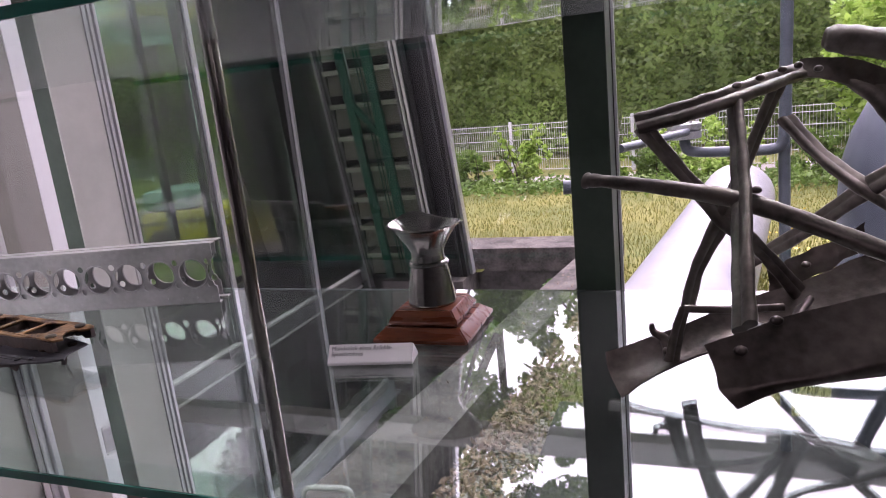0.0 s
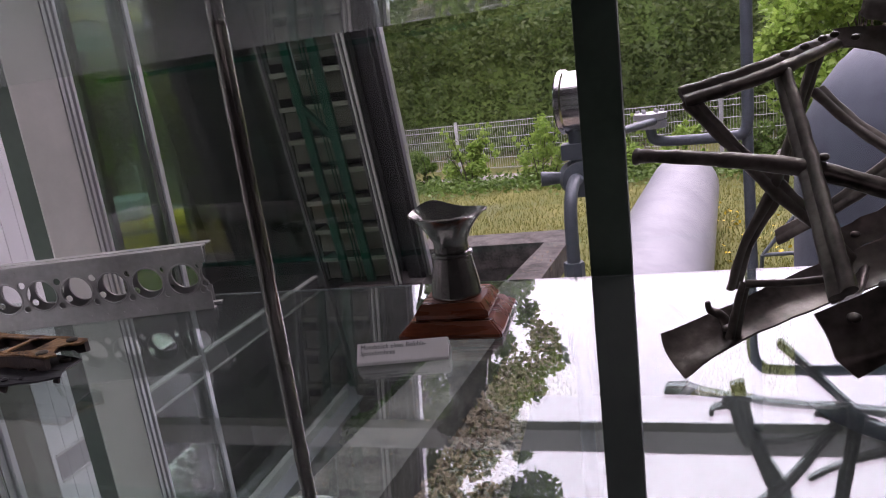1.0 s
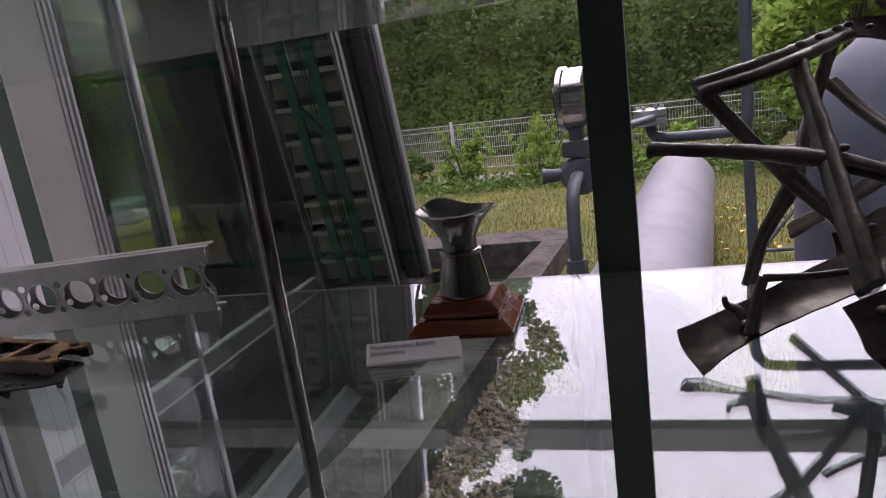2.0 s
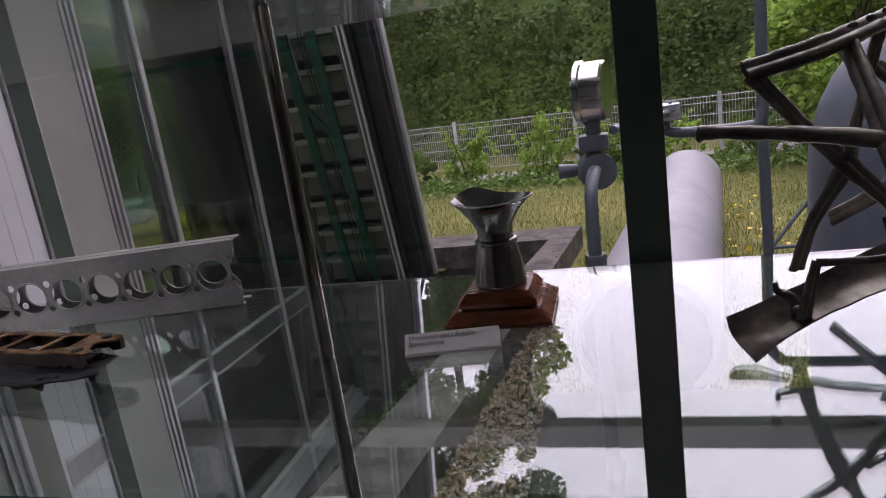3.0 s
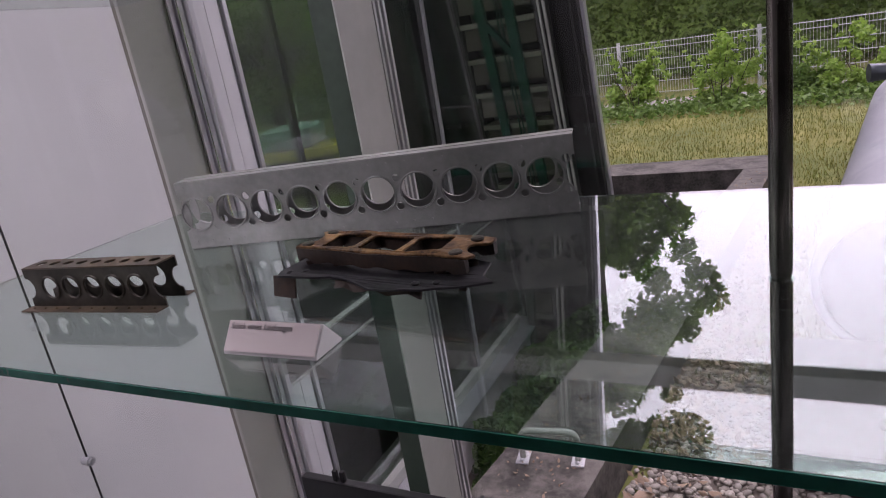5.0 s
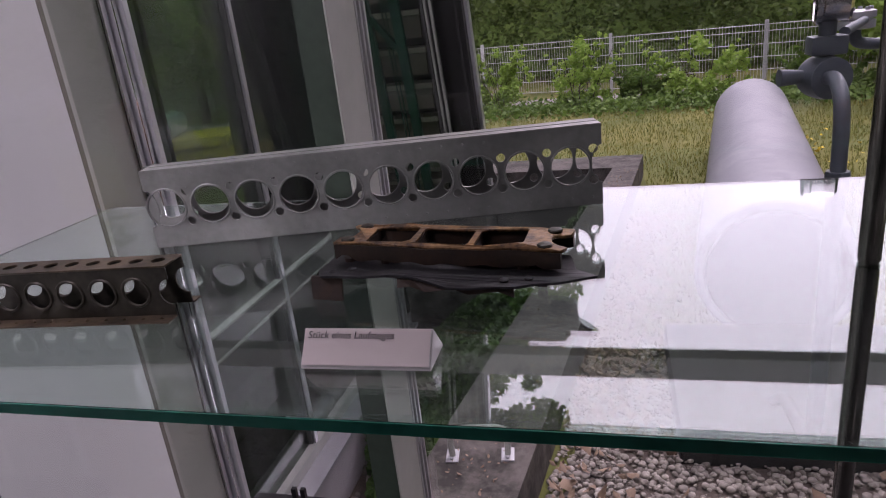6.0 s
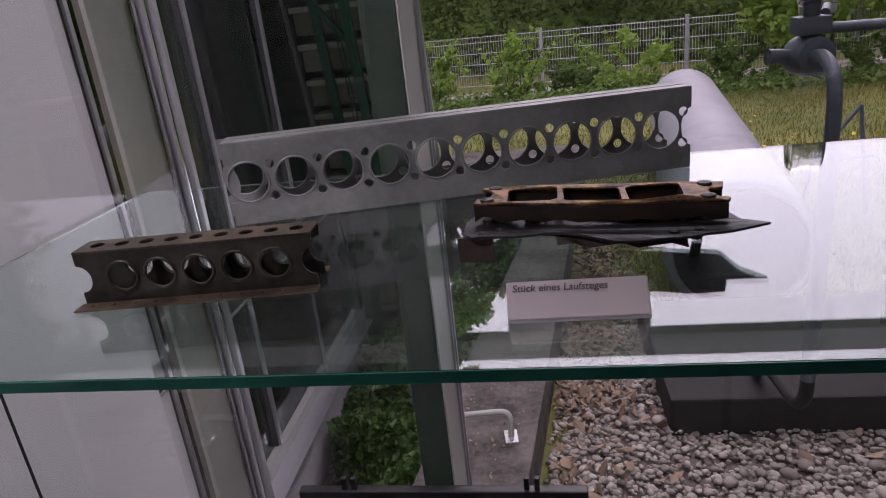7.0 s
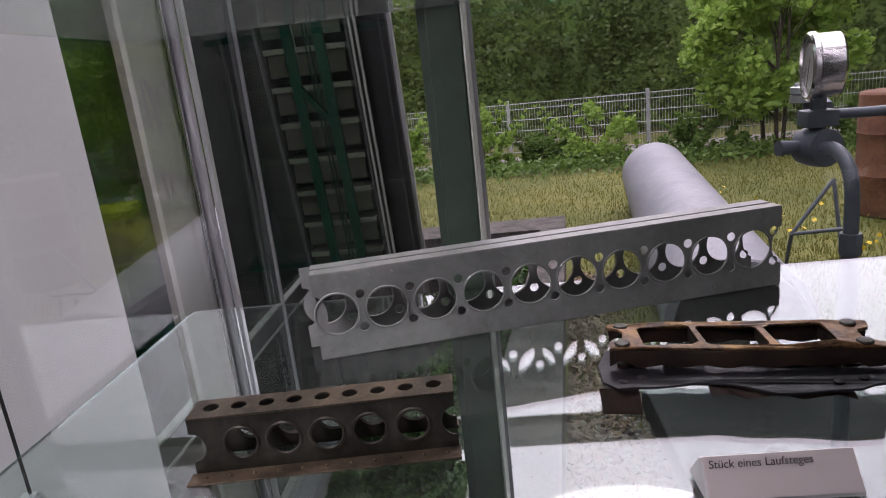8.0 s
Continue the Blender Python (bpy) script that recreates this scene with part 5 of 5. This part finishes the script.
def sheet(name, rows, thick, label="", noise_amp=0.002):
    """A bent sheet from rows of points across, thick all over."""
    bm = bmesh.new()
    fine = [spline([W(*p) for p in r], 4) for r in rows]
    cols = len(fine[0])
    lines = [spline([r[c] for r in fine], 5) for c in range(cols)]
    grid = [[bm.verts.new(q + noise_amp * noise.noise_vector(q * 45)) for q in line_] for line_ in lines]
    for a, b in zip(grid, grid[1:]):
        for k in range(len(a) - 1):
            bm.faces.new((a[k], b[k], b[k + 1], a[k + 1]))
    bmesh.ops.recalc_face_normals(bm, faces=bm.faces[:])
    bmesh.ops.solidify(bm, geom=bm.faces[:], thickness=thick)
    return part(name, bm, M["wreck"], wr, label, True)


bar("top_chord", [(-0.084, 0.876, 1.642), (-0.03, 0.885, 1.652), (0.018, 0.897, 1.664), (0.075, 0.965, 1.677), (0.118, 1.035, 1.684)], [0.0135, 0.014, 0.013, 0.012, 0.011], "rolled top chord", 0.7)
bar("tip_tube", [(-0.136, 0.835, 1.588), (-0.118, 0.826, 1.588), (-0.05, 0.808, 1.580), (0.017, 0.787, 1.568), (0.08, 0.768, 1.545), (0.15, 0.752, 1.515), (0.24, 0.74, 1.480)], [0.010, 0.0075, 0.0085, 0.010, 0.0095, 0.0095, 0.010], "long tube with a torn tip", 0.75)
bar("upright", [(0.018, 0.895, 1.655), (0.018, 0.845, 1.617), (0.017, 0.790, 1.574), (0.013, 0.722, 1.532), (0.010, 0.655, 1.488)], [0.0105, 0.0105, 0.012, 0.0115, 0.0125], "folded upright strut", 0.6)
bar("diagonal", [(-0.078, 0.878, 1.640), (-0.035, 0.868, 1.585), (0.005, 0.853, 1.538), (0.045, 0.865, 1.495), (0.081, 0.877, 1.447)], [0.012, 0.009, 0.013, 0.009, 0.011], "", 0.6)
bar("diagonal", [(0.068, 0.955, 1.672), (0.045, 0.92, 1.625), (0.022, 0.885, 1.575), (0.003, 0.855, 1.535), (-0.022, 0.875, 1.475), (-0.034, 0.893, 1.418)], [0.011, 0.009, 0.009, 0.013, 0.009, 0.010], "", 0.6)
bar("stay", [(-0.036, 0.806, 1.451), (0.01, 0.81, 1.449), (0.06, 0.83, 1.446)], 0.0042, "thin stay")
bar("stay", [(-0.036, 0.806, 1.452), (-0.043, 0.80, 1.43), (-0.05, 0.80, 1.395)], [0.007, 0.008, 0.010], "", 0.6)
bar("horn", [(-0.052, 0.812, 1.398), (-0.058, 0.818, 1.412), (-0.069, 0.822, 1.418), (-0.071, 0.823, 1.427)], [0.008, 0.006, 0.0045, 0.003], "bent torn horn")
bar("loose_strut", [(0.083, 1.018, 1.626), (0.115, 0.99, 1.585), (0.155, 0.96, 1.548), (0.22, 0.93, 1.50)], [0.015, 0.013, 0.016, 0.014], "", 0.5)
bar("loose_strut", [(0.045, 1.05, 1.435), (0.10, 1.00, 1.485), (0.16, 0.96, 1.545), (0.24, 0.92, 1.61)], [0.012, 0.012, 0.015, 0.013], "", 0.5)
bar("arch", [(0.105, 1.02, 1.682), (0.145, 0.985, 1.672), (0.18, 0.95, 1.635), (0.20, 0.93, 1.58), (0.215, 0.92, 1.50)], [0.012, 0.016, 0.018, 0.017, 0.016], "bent arch", 0.45)
bar("upper_tube", [(0.112, 0.96, 1.715), (0.125, 0.955, 1.712), (0.17, 0.93, 1.70), (0.26, 0.90, 1.68)], [0.010, 0.017, 0.018, 0.018], "rolled sheet tube", 0.8)
sheet("gusset", [[(0.095, 1.0, 1.694), (0.14, 0.985, 1.690), (0.2, 0.955, 1.664)], [(0.10, 0.985, 1.674), (0.14, 0.972, 1.660), (0.2, 0.945, 1.618)]], 0.002, "riveted gusset plate")
# lower chord: an open channel with a torn flared end
sheet("lower_chord", [
    [(-0.121, 0.812, 1.396), (-0.06, 0.835, 1.412), (0.01, 0.86, 1.437), (0.09, 0.89, 1.458), (0.17, 0.91, 1.49)],
    [(-0.117, 0.800, 1.378), (-0.06, 0.812, 1.394), (0.01, 0.835, 1.416), (0.09, 0.865, 1.438), (0.17, 0.885, 1.466)],
    [(-0.101, 0.770, 1.3625), (-0.055, 0.792, 1.388), (0.01, 0.815, 1.410), (0.09, 0.845, 1.428), (0.17, 0.865, 1.452)]], 0.0022, "torn lower chord channel")
sheet("front_chord", [
    [(-0.022, 0.612, 1.489), (0.05, 0.632, 1.510), (0.13, 0.65, 1.527), (0.25, 0.67, 1.545)],
    [(-0.014, 0.600, 1.472), (0.05, 0.612, 1.487), (0.13, 0.628, 1.505), (0.25, 0.645, 1.52)],
    [(-0.012, 0.590, 1.462), (0.045, 0.597, 1.470), (0.13, 0.612, 1.486), (0.25, 0.63, 1.498)],
    [(-0.001, 0.586, 1.450), (0.04, 0.598, 1.462), (0.13, 0.618, 1.474), (0.25, 0.636, 1.486)]], 0.0022, "broad torn front chord")
bar("cross_tie", [(0.009, 0.66, 1.487), (0.03, 0.72, 1.46), (0.06, 0.79, 1.44), (0.085, 0.86, 1.44)], [0.010, 0.008, 0.008, 0.012], "", 0.5)
sheet("node_plate", [[(0.05, 0.90, 1.468), (0.10, 0.905, 1.49), (0.15, 0.91, 1.515)], [(0.055, 0.885, 1.445), (0.10, 0.892, 1.462), (0.15, 0.90, 1.487)]], 0.002, "crumpled node plate", 0.006)
bar("rear_foot", [(0.15, 0.90, 1.47), (0.17, 0.905, 1.42), (0.19, 0.90, 1.366)], [0.012, 0.012, 0.009], "", 0.6)
bar("front_foot", [(0.23, 0.64, 1.50), (0.25, 0.645, 1.43), (0.26, 0.65, 1.366)], [0.012, 0.012, 0.009], "", 0.6)
def studs(points):
    for p in points:
        bm = bmesh.new()
        bmesh.ops.create_icosphere(bm, subdivisions=2, radius=0.0052)
        bmesh.ops.scale(bm, vec=(1, 1, 0.75), verts=bm.verts[:])
        bmesh.ops.translate(bm, vec=W(*p), verts=bm.verts[:])
        part("rivet", bm, M["wreck"], wr, smooth=True)


studs([(0.02, 0.888, 1.674), (0.045, 0.915, 1.679), (0.07, 0.945, 1.685), (0.09, 0.975, 1.688), (0.004, 0.61, 1.486), (0.03, 0.628, 1.504), (-0.055, 0.80, 1.405), (0.11, 0.972, 1.682), (0.09, 0.893, 1.474), (0.03, 0.786, 1.578)])
